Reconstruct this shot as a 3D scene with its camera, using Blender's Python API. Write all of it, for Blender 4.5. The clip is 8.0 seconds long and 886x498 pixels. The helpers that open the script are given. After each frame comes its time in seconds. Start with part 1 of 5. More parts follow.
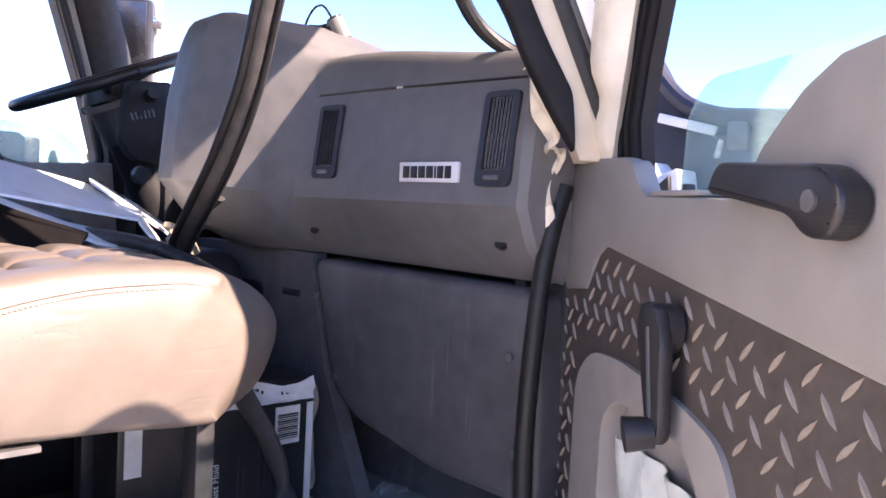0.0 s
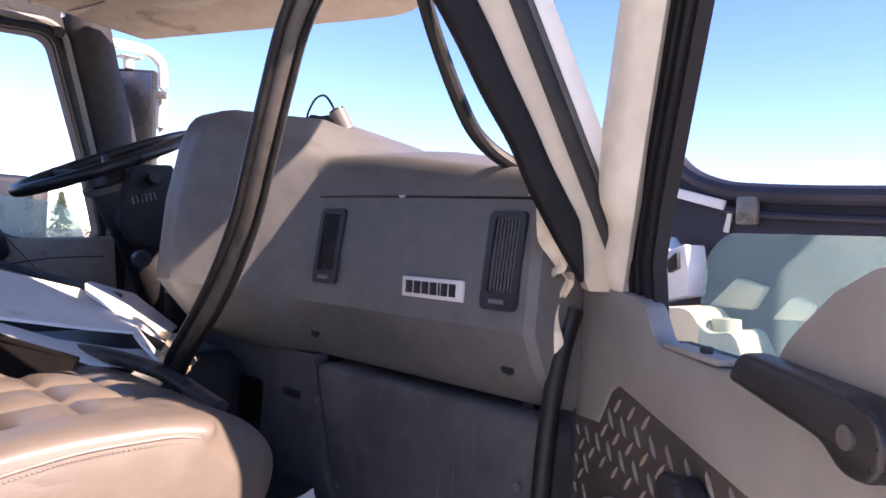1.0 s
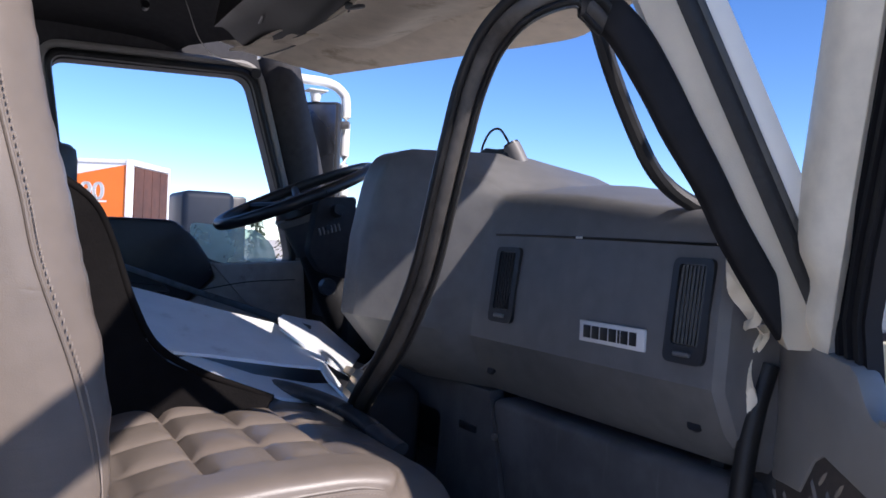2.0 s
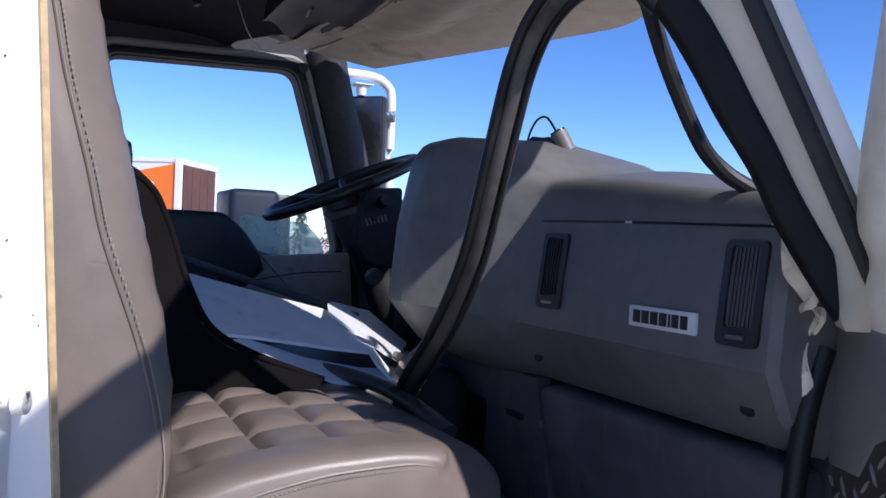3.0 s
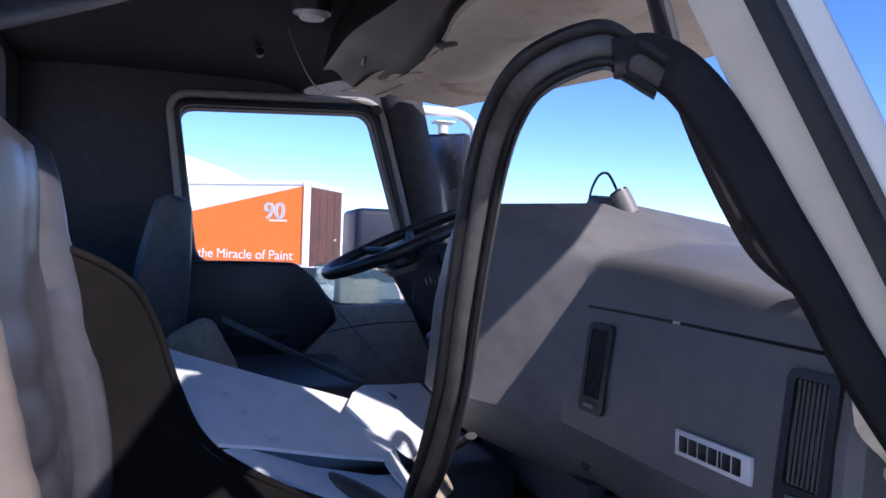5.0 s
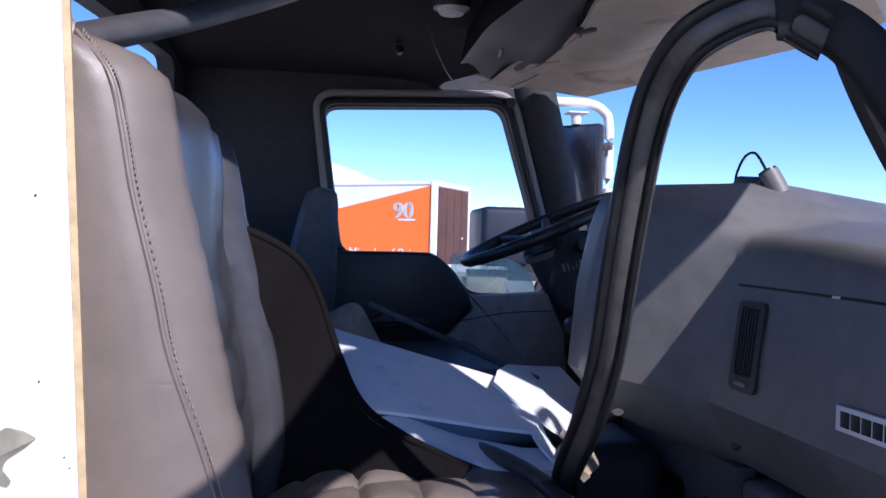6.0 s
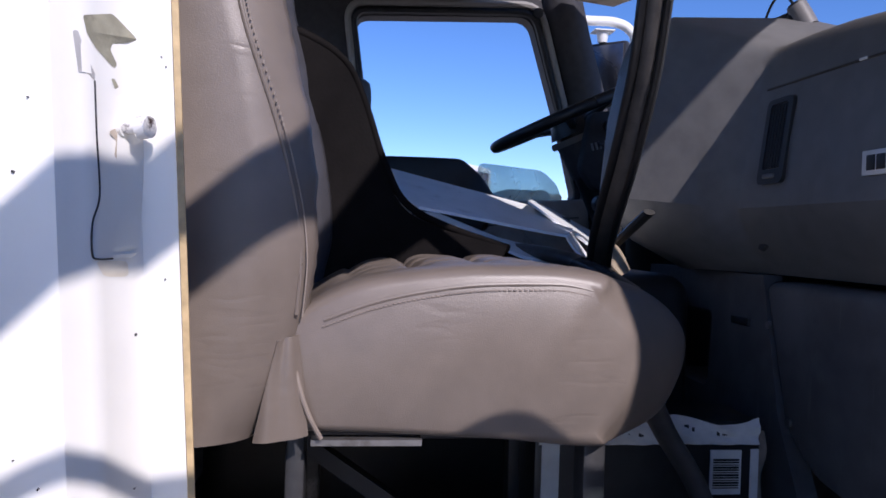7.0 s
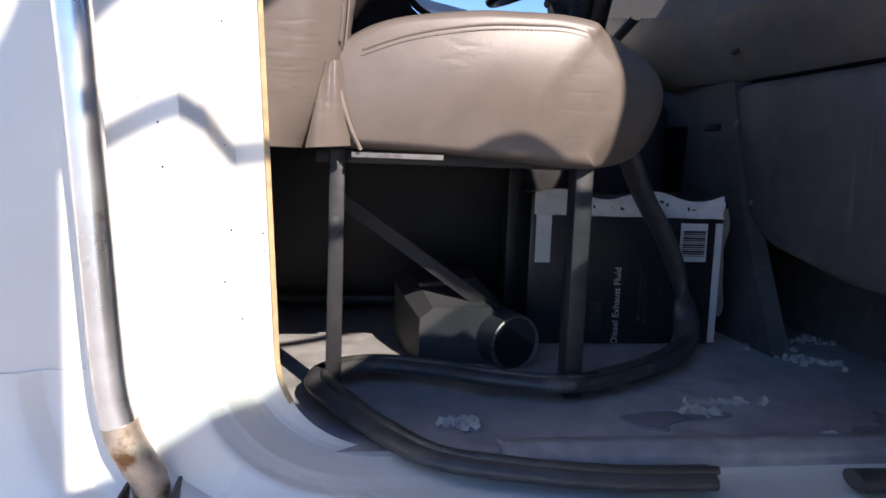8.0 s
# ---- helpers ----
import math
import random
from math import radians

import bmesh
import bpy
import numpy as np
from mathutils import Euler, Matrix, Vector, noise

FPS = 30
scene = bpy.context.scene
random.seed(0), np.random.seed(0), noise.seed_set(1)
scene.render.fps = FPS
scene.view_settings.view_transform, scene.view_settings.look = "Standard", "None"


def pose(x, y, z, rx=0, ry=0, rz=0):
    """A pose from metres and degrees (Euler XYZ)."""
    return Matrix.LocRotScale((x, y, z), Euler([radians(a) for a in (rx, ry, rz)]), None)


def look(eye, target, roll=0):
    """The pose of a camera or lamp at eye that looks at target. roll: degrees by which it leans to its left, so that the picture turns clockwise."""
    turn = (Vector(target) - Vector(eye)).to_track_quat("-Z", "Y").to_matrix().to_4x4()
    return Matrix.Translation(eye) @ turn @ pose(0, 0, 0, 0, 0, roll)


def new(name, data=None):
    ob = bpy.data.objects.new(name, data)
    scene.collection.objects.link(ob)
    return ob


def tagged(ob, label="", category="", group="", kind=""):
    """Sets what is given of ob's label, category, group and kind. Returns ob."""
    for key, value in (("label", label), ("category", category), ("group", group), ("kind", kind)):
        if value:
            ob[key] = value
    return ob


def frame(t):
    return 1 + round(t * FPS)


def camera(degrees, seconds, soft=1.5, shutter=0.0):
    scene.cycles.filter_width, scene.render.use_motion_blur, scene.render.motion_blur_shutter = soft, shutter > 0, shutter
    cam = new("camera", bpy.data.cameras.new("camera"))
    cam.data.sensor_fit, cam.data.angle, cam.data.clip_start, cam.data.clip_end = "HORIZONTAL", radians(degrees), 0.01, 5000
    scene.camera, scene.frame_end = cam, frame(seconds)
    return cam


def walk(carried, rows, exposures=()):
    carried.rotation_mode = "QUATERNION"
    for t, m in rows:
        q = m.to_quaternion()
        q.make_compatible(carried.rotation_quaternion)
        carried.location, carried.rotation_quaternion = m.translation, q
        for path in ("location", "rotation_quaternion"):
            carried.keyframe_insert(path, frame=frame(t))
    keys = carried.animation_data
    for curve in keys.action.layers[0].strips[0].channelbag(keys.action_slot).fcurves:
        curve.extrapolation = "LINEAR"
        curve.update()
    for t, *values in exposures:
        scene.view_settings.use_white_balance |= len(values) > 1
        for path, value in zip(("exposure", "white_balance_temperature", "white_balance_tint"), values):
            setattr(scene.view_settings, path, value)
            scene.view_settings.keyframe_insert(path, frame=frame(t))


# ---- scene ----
cam = camera(60.5, 8.0, soft=1.6)
PATH = [
    (0, (0.012, 0.014, 1.922), (-1.432, 1.394, 1.812), 3.0),
    (0.5, (-0.015, 0.039, 1.995), (-1.442, 1.439, 1.96), 2.7),
    (1, (-0.021, 0.041, 2.039), (-1.481, 1.408, 2.026), 2.7),
    (1.5, (-0.025, 0.044, 2.081), (-1.664, 1.19, 2.054), 2.0),
    (2, (-0.035, 0.041, 2.091), (-1.763, 1.046, 2.08), 2.4),
    (3.3, (-0.033, 0.03, 2.047), (-1.822, 0.923, 2.029), 2.3),
    (3.5, (-0.035, 0.053, 2.023), (-1.827, 0.939, 2.012), 2.3),
    (4, (-0.059, 0.152, 2.018), (-1.858, 1.027, 2.003), 2.0),
    (4.5, (-0.122, 0.242, 2.13), (-1.969, 1.01, 2.121), 1.8),
    (4.7, (-0.128, 0.247, 2.171), (-2.0, 0.953, 2.167), 1.8),
    (5.8, (-0.096, 0.217, 2.206), (-2.07, 0.536, 2.204), 1.7),
    (6, (-0.091, 0.205, 2.162), (-2.072, 0.482, 2.152), 1.5),
    (6.5, (-0.07, 0.166, 1.998), (-2.057, 0.397, 1.971), 1.6),
    (7, (-0.036, 0.174, 1.871), (-2.022, 0.402, 1.834), 1.7),
    (7.3, (-0.015, 0.167, 1.782), (-2.0, 0.402, 1.743), 1.4),
    (7.5, (0.006, 0.163, 1.738), (-1.979, 0.4, 1.677), 1.8),
    (7.6, (0.009, 0.154, 1.728), (-1.973, 0.407, 1.627), 2.1),
    (7.8, (0.053, 0.147, 1.688), (-1.926, 0.402, 1.552), 1.7),
    (8, (0.126, 0.118, 1.665), (-1.839, 0.398, 1.42), 2.1),
]
EXPOSURE = [(0.0, 2.85, 7900, 30), (0.5, 2.6, 8300, 31), (1.0, 2.22, 8050, 30), (1.3, 1.88, 7350, 25), (1.6, 1.45, 6700, 19), (2.0, 1.26, 6450, 18), (3.3, 0.98, 6050, 20), (4.0, 1.05, 6050, 21), (4.5, 1.42, 6100, 23), (4.7, 1.38, 6100, 23), (5.8, 1.22, 5950, 24), (6.1, 1.10, 5850, 24), (6.6, 0.80, 6000, 23), (7.0, 0.80, 6200, 23), (7.5, 1.05, 6600, 21), (8.0, 1.38, 7000, 18)]
walk(cam, [(t, look(eye, target, roll)) for t, eye, target, roll in PATH], EXPOSURE)

# ---- world, sun, light ----
SUN = Vector((0.745, 0.298, 0.596)).normalized()
world = bpy.data.worlds.new("sky")
scene.world = world
world.use_nodes = True
wn = world.node_tree.nodes
sky = wn.new("ShaderNodeTexSky")
sky.sky_type = "NISHITA"
sky.sun_disc = False
sky.sun_elevation = math.asin(SUN.z)
sky.sun_rotation = math.atan2(SUN.x, SUN.y)
sky.air_density, sky.dust_density, sky.ozone_density = 0.8, 0.0, 3.0
sky.altitude = 1500
wn["Background"].inputs[1].default_value = 0.102
deep = wn.new("ShaderNodeHueSaturation")
deep.inputs["Hue"].default_value = 0.506
deep.inputs["Saturation"].default_value = 1.2
world.node_tree.links.new(sky.outputs[0], deep.inputs["Color"])
world.node_tree.links.new(deep.outputs[0], wn["Background"].inputs[0])
sun = new("sun", bpy.data.lights.new("sun", "SUN"))
sun.data.energy, sun.data.angle, sun.data.color = 2.7, radians(0.55), (1.0, 0.95, 0.88)
sun.matrix_world = look(SUN * 30, (0, 0, 0))


# ---- materials ----
def material(name, colour, rough=0.5, metal=0.0, vary=0.15, grain=40.0, bump=0.1, fine=400.0, stain=None, coat=0.0, spec=0.5, stain_scale=6.0, stain_cut=0.55, scuff=None):
    """A painted, moulded or woven surface: two scales of colour change, a fine relief and, where given, stains of a second colour."""
    m = bpy.data.materials.new(name)
    m.use_nodes = True
    t = m.node_tree
    n, l = t.nodes, t.links
    b = n["Principled BSDF"]
    b.inputs["Metallic"].default_value = metal
    b.inputs["Specular IOR Level"].default_value = spec
    b.inputs["Coat Weight"].default_value = coat
    co = n.new("ShaderNodeTexCoord")
    big, small = n.new("ShaderNodeTexNoise"), n.new("ShaderNodeTexNoise")
    big.inputs["Scale"].default_value, big.inputs["Detail"].default_value = grain / 8, 6
    small.inputs["Scale"].default_value, small.inputs["Detail"].default_value = grain, 4
    for q in (big, small):
        l.new(co.outputs["Object"], q.inputs["Vector"])
    add = n.new("ShaderNodeMath")
    add.operation = "ADD"
    l.new(big.outputs[0], add.inputs[0])
    l.new(small.outputs[0], add.inputs[1])
    ramp = n.new("ShaderNodeMapRange")
    ramp.inputs["From Min"].default_value, ramp.inputs["From Max"].default_value = 0.7, 1.3
    ramp.inputs["To Min"].default_value, ramp.inputs["To Max"].default_value = 1 - vary, 1 + vary
    l.new(add.outputs[0], ramp.inputs[0])
    mul = n.new("ShaderNodeMix")
    mul.data_type, mul.blend_type = "RGBA", "MULTIPLY"
    mul.inputs["Factor"].default_value = 1.0
    mul.inputs["A"].default_value = (*colour, 1)
    l.new(ramp.outputs[0], mul.inputs["B"])
    out = mul.outputs["Result"]
    rr = n.new("ShaderNodeMapRange")
    rr.inputs["From Min"].default_value, rr.inputs["From Max"].default_value = 0.3, 0.7
    rr.inputs["To Min"].default_value, rr.inputs["To Max"].default_value = max(0.02, rough - 0.08), min(1, rough + 0.1)
    l.new(big.outputs[0], rr.inputs[0])
    l.new(rr.outputs[0], b.inputs["Roughness"])
    if stain:
        sn = n.new("ShaderNodeTexNoise")
        sn.inputs["Scale"].default_value, sn.inputs["Detail"].default_value, sn.inputs["Roughness"].default_value = stain_scale, 8, 0.65
        l.new(co.outputs["Object"], sn.inputs["Vector"])
        sr = n.new("ShaderNodeMapRange")
        sr.inputs["From Min"].default_value, sr.inputs["From Max"].default_value = stain_cut, stain_cut + 0.14
        l.new(sn.outputs[0], sr.inputs[0])
        mx = n.new("ShaderNodeMix")
        mx.data_type = "RGBA"
        mx.inputs["B"].default_value = (*stain, 1)
        l.new(sr.outputs[0], mx.inputs["Factor"])
        l.new(out, mx.inputs["A"])
        out = mx.outputs["Result"]
    if scuff:
        # long thin scratches in two directions
        for turn, seed in ((0.5, 3.0), (-0.35, 11.0)):
            mp, sc, cut, mx = n.new("ShaderNodeMapping"), n.new("ShaderNodeTexNoise"), n.new("ShaderNodeMapRange"), n.new("ShaderNodeMix")
            mp.inputs["Rotation"].default_value = (0, turn, 0)
            mp.inputs["Location"].default_value = (seed, seed, seed)
            mp.inputs["Scale"].default_value = (70, 20, 4)
            sc.inputs["Scale"].default_value, sc.inputs["Detail"].default_value = 1.0, 4
            l.new(co.outputs["Object"], mp.inputs[0])
            l.new(mp.outputs[0], sc.inputs["Vector"])
            cut.inputs["From Min"].default_value, cut.inputs["From Max"].default_value = 0.64, 0.76
            cut.inputs["To Max"].default_value = 0.7
            l.new(sc.outputs[0], cut.inputs[0])
            mx.data_type = "RGBA"
            mx.inputs["B"].default_value = (*scuff, 1)
            l.new(cut.outputs[0], mx.inputs["Factor"])
            l.new(out, mx.inputs["A"])
            out = mx.outputs["Result"]
    l.new(out, b.inputs["Base Color"])
    if bump:
        fn = n.new("ShaderNodeTexNoise")
        fn.inputs["Scale"].default_value, fn.inputs["Detail"].default_value = fine, 3
        l.new(co.outputs["Object"], fn.inputs["Vector"])
        bm_ = n.new("ShaderNodeBump")
        bm_.inputs["Strength"].default_value, bm_.inputs["Distance"].default_value = bump, 0.002
        l.new(fn.outputs[0], bm_.inputs["Height"])
        l.new(bm_.outputs[0], b.inputs["Normal"])
    return m


def glass(name, tint=(0.75, 0.9, 0.9), clear=0.85, dirt=0.1):
    m = bpy.data.materials.new(name)
    m.use_nodes = True
    n, l = m.node_tree.nodes, m.node_tree.links
    n.remove(n["Principled BSDF"])
    tr, gl, df, tl, dust = n.new("ShaderNodeBsdfTransparent"), n.new("ShaderNodeBsdfGlossy"), n.new("ShaderNodeBsdfDiffuse"), n.new("ShaderNodeBsdfTranslucent"), n.new("ShaderNodeMixShader")
    tl.inputs[0].default_value = (0.42, 0.60, 0.62, 1)
    l.new(df.outputs[0], dust.inputs[1])
    l.new(tl.outputs[0], dust.inputs[2])
    tr.inputs[0].default_value = (*tint, 1)
    gl.inputs["Roughness"].default_value = 0.08
    df.inputs[0].default_value = (0.36, 0.54, 0.56, 1)
    a, c = n.new("ShaderNodeMixShader"), n.new("ShaderNodeMixShader")
    a.inputs[0].default_value = 0.045
    l.new(tr.outputs[0], a.inputs[1])
    l.new(gl.outputs[0], a.inputs[2])
    no, mr, co = n.new("ShaderNodeTexNoise"), n.new("ShaderNodeMapRange"), n.new("ShaderNodeTexCoord")
    no.inputs["Scale"].default_value, no.inputs["Detail"].default_value = 7, 8
    l.new(co.outputs["Object"], no.inputs["Vector"])
    mr.inputs["From Min"].default_value, mr.inputs["From Max"].default_value = 0.35, 0.75
    mr.inputs["To Min"].default_value, mr.inputs["To Max"].default_value = 1 - clear, 1 - clear + dirt
    l.new(no.outputs[0], mr.inputs[0])
    l.new(mr.outputs[0], c.inputs[0])
    l.new(a.outputs[0], c.inputs[1])
    l.new(dust.outputs[0], c.inputs[2])
    l.new(c.outputs[0], n["Material Output"].inputs[0])
    return m


DASH = material("dash_plastic", (0.140, 0.138, 0.137), 0.42, vary=0.16, grain=30, bump=0.25, fine=900, stain=(0.175, 0.168, 0.158), stain_scale=5, stain_cut=0.56)
GLOVE = material("glove_plastic", (0.085, 0.085, 0.090), 0.45, vary=0.25, grain=24, bump=0.2, fine=800, stain=(0.135, 0.135, 0.14), stain_scale=4, stain_cut=0.56, scuff=(0.17, 0.17, 0.17))
BLACK = material("black_plastic", (0.022, 0.022, 0.024), 0.42, vary=0.2, bump=0.15)
RUBBER = material("rubber_seal", (0.013, 0.013, 0.014), 0.48, vary=0.3, grain=60, bump=0.2, spec=0.4, stain=(0.03, 0.028, 0.026), stain_scale=14, stain_cut=0.58)
FLANGE = material("matt_flange", (0.014, 0.014, 0.016), 0.6, vary=0.25, grain=30, bump=0.15, spec=0.15)
# lighter than the rubber: light on the channel's inner face is put into colour
WEB = material("lit_web", (0.075, 0.068, 0.062), 0.5, vary=0.3, grain=40, bump=0.2, spec=0.3, stain=(0.030, 0.028, 0.027), stain_scale=12, stain_cut=0.55)
VINYL = material("seat_vinyl", (0.180, 0.148, 0.124), 0.38, vary=0.1, grain=30, bump=0.12, fine=800, stain=(0.150, 0.118, 0.098), stain_scale=5, stain_cut=0.6)


def wrinkles(m, scale, strength):
    """Sparse fine creases on top of a material's relief."""
    n, l = m.node_tree.nodes, m.node_tree.links
    b = n["Principled BSDF"]
    co, mp, no, off, ab, ridge = n.new("ShaderNodeTexCoord"), n.new("ShaderNodeMapping"), n.new("ShaderNodeTexNoise"), n.new("ShaderNodeMath"), n.new("ShaderNodeMath"), n.new("ShaderNodeMapRange")
    mp.inputs["Scale"].default_value = scale
    no.inputs["Scale"].default_value, no.inputs["Detail"].default_value = 1.0, 2
    l.new(co.outputs["Object"], mp.inputs[0])
    l.new(mp.outputs[0], no.inputs["Vector"])
    off.operation, ab.operation = "SUBTRACT", "ABSOLUTE"
    off.inputs[1].default_value = 0.5
    l.new(no.outputs[0], off.inputs[0])
    l.new(off.outputs[0], ab.inputs[0])
    ridge.inputs["From Max"].default_value = 0.075
    l.new(ab.outputs[0], ridge.inputs[0])
    patch, cut = n.new("ShaderNodeTexNoise"), n.new("ShaderNodeMapRange")
    patch.inputs["Scale"].default_value, patch.inputs["Detail"].default_value = 9, 2
    l.new(co.outputs["Object"], patch.inputs["Vector"])
    cut.inputs["From Min"].default_value, cut.inputs["From Max"].default_value = 0.54, 0.66
    cut.inputs["To Max"].default_value = strength
    l.new(patch.outputs[0], cut.inputs[0])
    bump = n.new("ShaderNodeBump")
    bump.inputs["Distance"].default_value = 0.002
    l.new(cut.outputs[0], bump.inputs["Strength"])
    l.new(ridge.outputs[0], bump.inputs["Height"])
    old = b.inputs["Normal"].links[0].from_socket
    l.new(old, bump.inputs["Normal"])
    l.new(bump.outputs[0], b.inputs["Normal"])


wrinkles(VINYL, (7, 7, 34), 0.15)
GREYSEAL = material("dusty_seal", (0.060, 0.060, 0.062), 0.34, vary=0.3, grain=40, bump=0.2, stain=(0.15, 0.148, 0.143), stain_scale=12, stain_cut=0.57)
CHANNEL = material("window_channel", (0.010, 0.010, 0.012), 0.6, vary=0.2, bump=0.1, spec=0.25)
# dark grey holds the shade on the backrest's front in its colour, plus smudges
SHADED_FRONT = material("seat_front_shaded", (0.055, 0.054, 0.060), 0.33, vary=0.15, bump=0.14, fine=700, stain=(0.009, 0.009, 0.010), stain_scale=7, stain_cut=0.6)
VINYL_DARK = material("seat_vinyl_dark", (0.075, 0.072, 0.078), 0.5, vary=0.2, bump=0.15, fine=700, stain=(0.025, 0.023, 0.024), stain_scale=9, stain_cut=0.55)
STITCH = material("stitching", (0.25, 0.205, 0.172), 0.7, bump=0.1)
WHITE = material("white_paint", (0.80, 0.79, 0.74), 0.32, vary=0.04, grain=16, bump=0.06, fine=200, stain=(0.60, 0.58, 0.52), stain_scale=9, stain_cut=0.66, coat=0.2)
PILLAR = material("pillar_trim", (0.61, 0.52, 0.39), 0.6, vary=0.08, grain=24, bump=0.2, fine=500, stain=(0.36, 0.32, 0.27), stain_scale=6, stain_cut=0.62)
CREAM = material("cream_paint", (0.80, 0.735, 0.60), 0.45, vary=0.1, bump=0.1, stain=(0.6, 0.52, 0.4), stain_scale=9, stain_cut=0.64)
EDGE = material("yellowed_sealant", (0.52, 0.38, 0.2), 0.6, vary=0.25, grain=80)
BOARD = material("white_board", (0.78, 0.80, 0.80), 0.4, vary=0.07, grain=20, bump=0.1, stain=(0.45, 0.45, 0.43), stain_scale=9, stain_cut=0.62)
BOARDEDGE = material("board_edge", (0.22, 0.19, 0.16), 0.7, vary=0.3, grain=60)
HEADLINER = material("beige_headliner", (0.52, 0.445, 0.35), 0.8, vary=0.12, grain=20, bump=0.2, stain=(0.30, 0.24, 0.17), stain_scale=8, stain_cut=0.57)
DOORBEIGE = material("beige_door_trim", (0.40, 0.36, 0.31), 0.6, vary=0.15, grain=24, bump=0.2, stain=(0.22, 0.19, 0.16), stain_scale=9, stain_cut=0.57)
GREYRUB = material("grey_rubber", (0.055, 0.053, 0.05), 0.33, vary=0.3, grain=50, bump=0.15, stain=(0.1, 0.095, 0.085), stain_scale=14, stain_cut=0.56)
FASCIA = material("dark_fascia", (0.014, 0.0135, 0.014), 0.5, spec=0.2, vary=0.2, grain=20, bump=0.15)
LINING = material("dark_lining", (0.030, 0.029, 0.031), 0.9, spec=0.15, vary=0.2, bump=0.3, fine=300)
WALLTRIM = material("wall_trim", (0.045, 0.044, 0.047), 0.7, spec=0.25, vary=0.2, bump=0.25, fine=500)
FLOORMAT = material("rubber_floor", (0.44, 0.435, 0.425), 0.34, vary=0.3, grain=20, bump=0.3, stain=(0.28, 0.275, 0.27), stain_scale=7, stain_cut=0.55)
WORN_SHADE_GREY = material("worn_shade_grey", (0.40, 0.395, 0.385), 0.38, vary=0.25, grain=40, bump=0.2, stain=(0.20, 0.20, 0.195), stain_scale=14, stain_cut=0.56)
MATDARK = material("mat_rubber", (0.22, 0.22, 0.225), 0.5, vary=0.3, grain=24, bump=0.3, stain=(0.25, 0.25, 0.24), stain_scale=7, stain_cut=0.58)
RUSTY = material("rusty_chrome", (0.50, 0.42, 0.34), 0.45, metal=0.7, vary=0.3, grain=60, bump=0.2, stain=(0.24, 0.12, 0.05), stain_scale=30, stain_cut=0.5)
DOORTRIM = material("door_trim", (0.245, 0.234, 0.220), 0.5, vary=0.1, grain=22, bump=0.25, fine=900, stain=(0.29, 0.27, 0.24), stain_scale=6, stain_cut=0.6)
TREAD = material("tread_mat", (0.082, 0.069, 0.062), 0.55, spec=0.25, vary=0.2, grain=120, bump=0.5, fine=1200)
TREADBAR = material("tread_bar", (0.27, 0.235, 0.20), 0.55, spec=0.2, vary=0.15, grain=90, bump=0.2)
DOORLOW = material("door_map_pocket", (0.30, 0.285, 0.265), 0.5, vary=0.1, grain=30)
# tan that paints the shade in the striker's hood, and its paint run
HOODTAN = material("hood_shade_and_run", (0.30, 0.285, 0.21), 0.6, vary=0.3, grain=50, bump=0.2, stain=(0.12, 0.11, 0.08), stain_scale=40, stain_cut=0.55)
CHIPPED = material("chipped_paint", (0.78, 0.76, 0.72), 0.5, vary=0.1, grain=60, bump=0.3, stain=(0.05, 0.03, 0.025), stain_scale=90, stain_cut=0.52)
CHROME = material("chrome", (0.85, 0.84, 0.82), 0.27, metal=1.0, vary=0.1, bump=0.03, stain=(0.42, 0.33, 0.24), stain_scale=22, stain_cut=0.62)
STEEL = material("bare_steel", (0.22, 0.215, 0.21), 0.45, metal=0.7, vary=0.2, bump=0.15, stain=(0.10, 0.075, 0.055), stain_scale=16, stain_cut=0.55)
LEGGREY = material("seat_leg_paint", (0.03, 0.03, 0.032), 0.45, vary=0.3, grain=60, bump=0.1, stain=(0.14, 0.14, 0.14), stain_scale=18, stain_cut=0.6)
POD = material("pod_grey", (0.17, 0.162, 0.158), 0.55, vary=0.15, grain=40)
BAGBLACK = material("bag_black", (0.018, 0.019, 0.021), 0.35, vary=0.3, bump=0.2, fine=60)
PAPER = material("label_white", (0.72, 0.72, 0.70), 0.6, vary=0.1, bump=0.05)
MIRROR = material("mirror_glass", (0.22, 0.22, 0.23), 0.3, metal=1.0, vary=0.2, grain=20, bump=0)
SILVER = material("badge_silver", (0.72, 0.72, 0.72), 0.4, metal=0.0, vary=0.06, bump=0.03)
INK = material("badge_ink", (0.015, 0.015, 0.016), 0.4, bump=0)
GRIT = material("pale_grit", (0.52, 0.50, 0.46), 0.9, vary=0.25, grain=60)
CARDB = material("tan_board", (0.36, 0.29, 0.21), 0.8, vary=0.25, grain=60)
# near-black brown: the sun still lands here, so the colour holds the shade
SHADED_FLAP = material("shaded_brown_fabric", (0.006, 0.005, 0.005), 0.85, vary=0.3, grain=40, bump=0.4, fine=200, spec=0.15)
GLASS_DOOR = glass("door_glass", (0.84, 0.93, 0.92), 0.84, 0.14)
GLASS_SHARD = glass("dusty_glass", (0.78, 0.88, 0.88), 0.7, 0.25)


# ---- building helpers ----
def finish(bm, name, mat, smooth=35):
    me = bpy.data.meshes.new(name)
    bmesh.ops.recalc_face_normals(bm, faces=bm.faces)
    for f in bm.faces:
        f.smooth = True
    bm.to_mesh(me)
    bm.free()
    me.set_sharp_from_angle(angle=radians(smooth))
    for q in mat if isinstance(mat, (list, tuple)) else (mat,):
        me.materials.append(q)
    return me


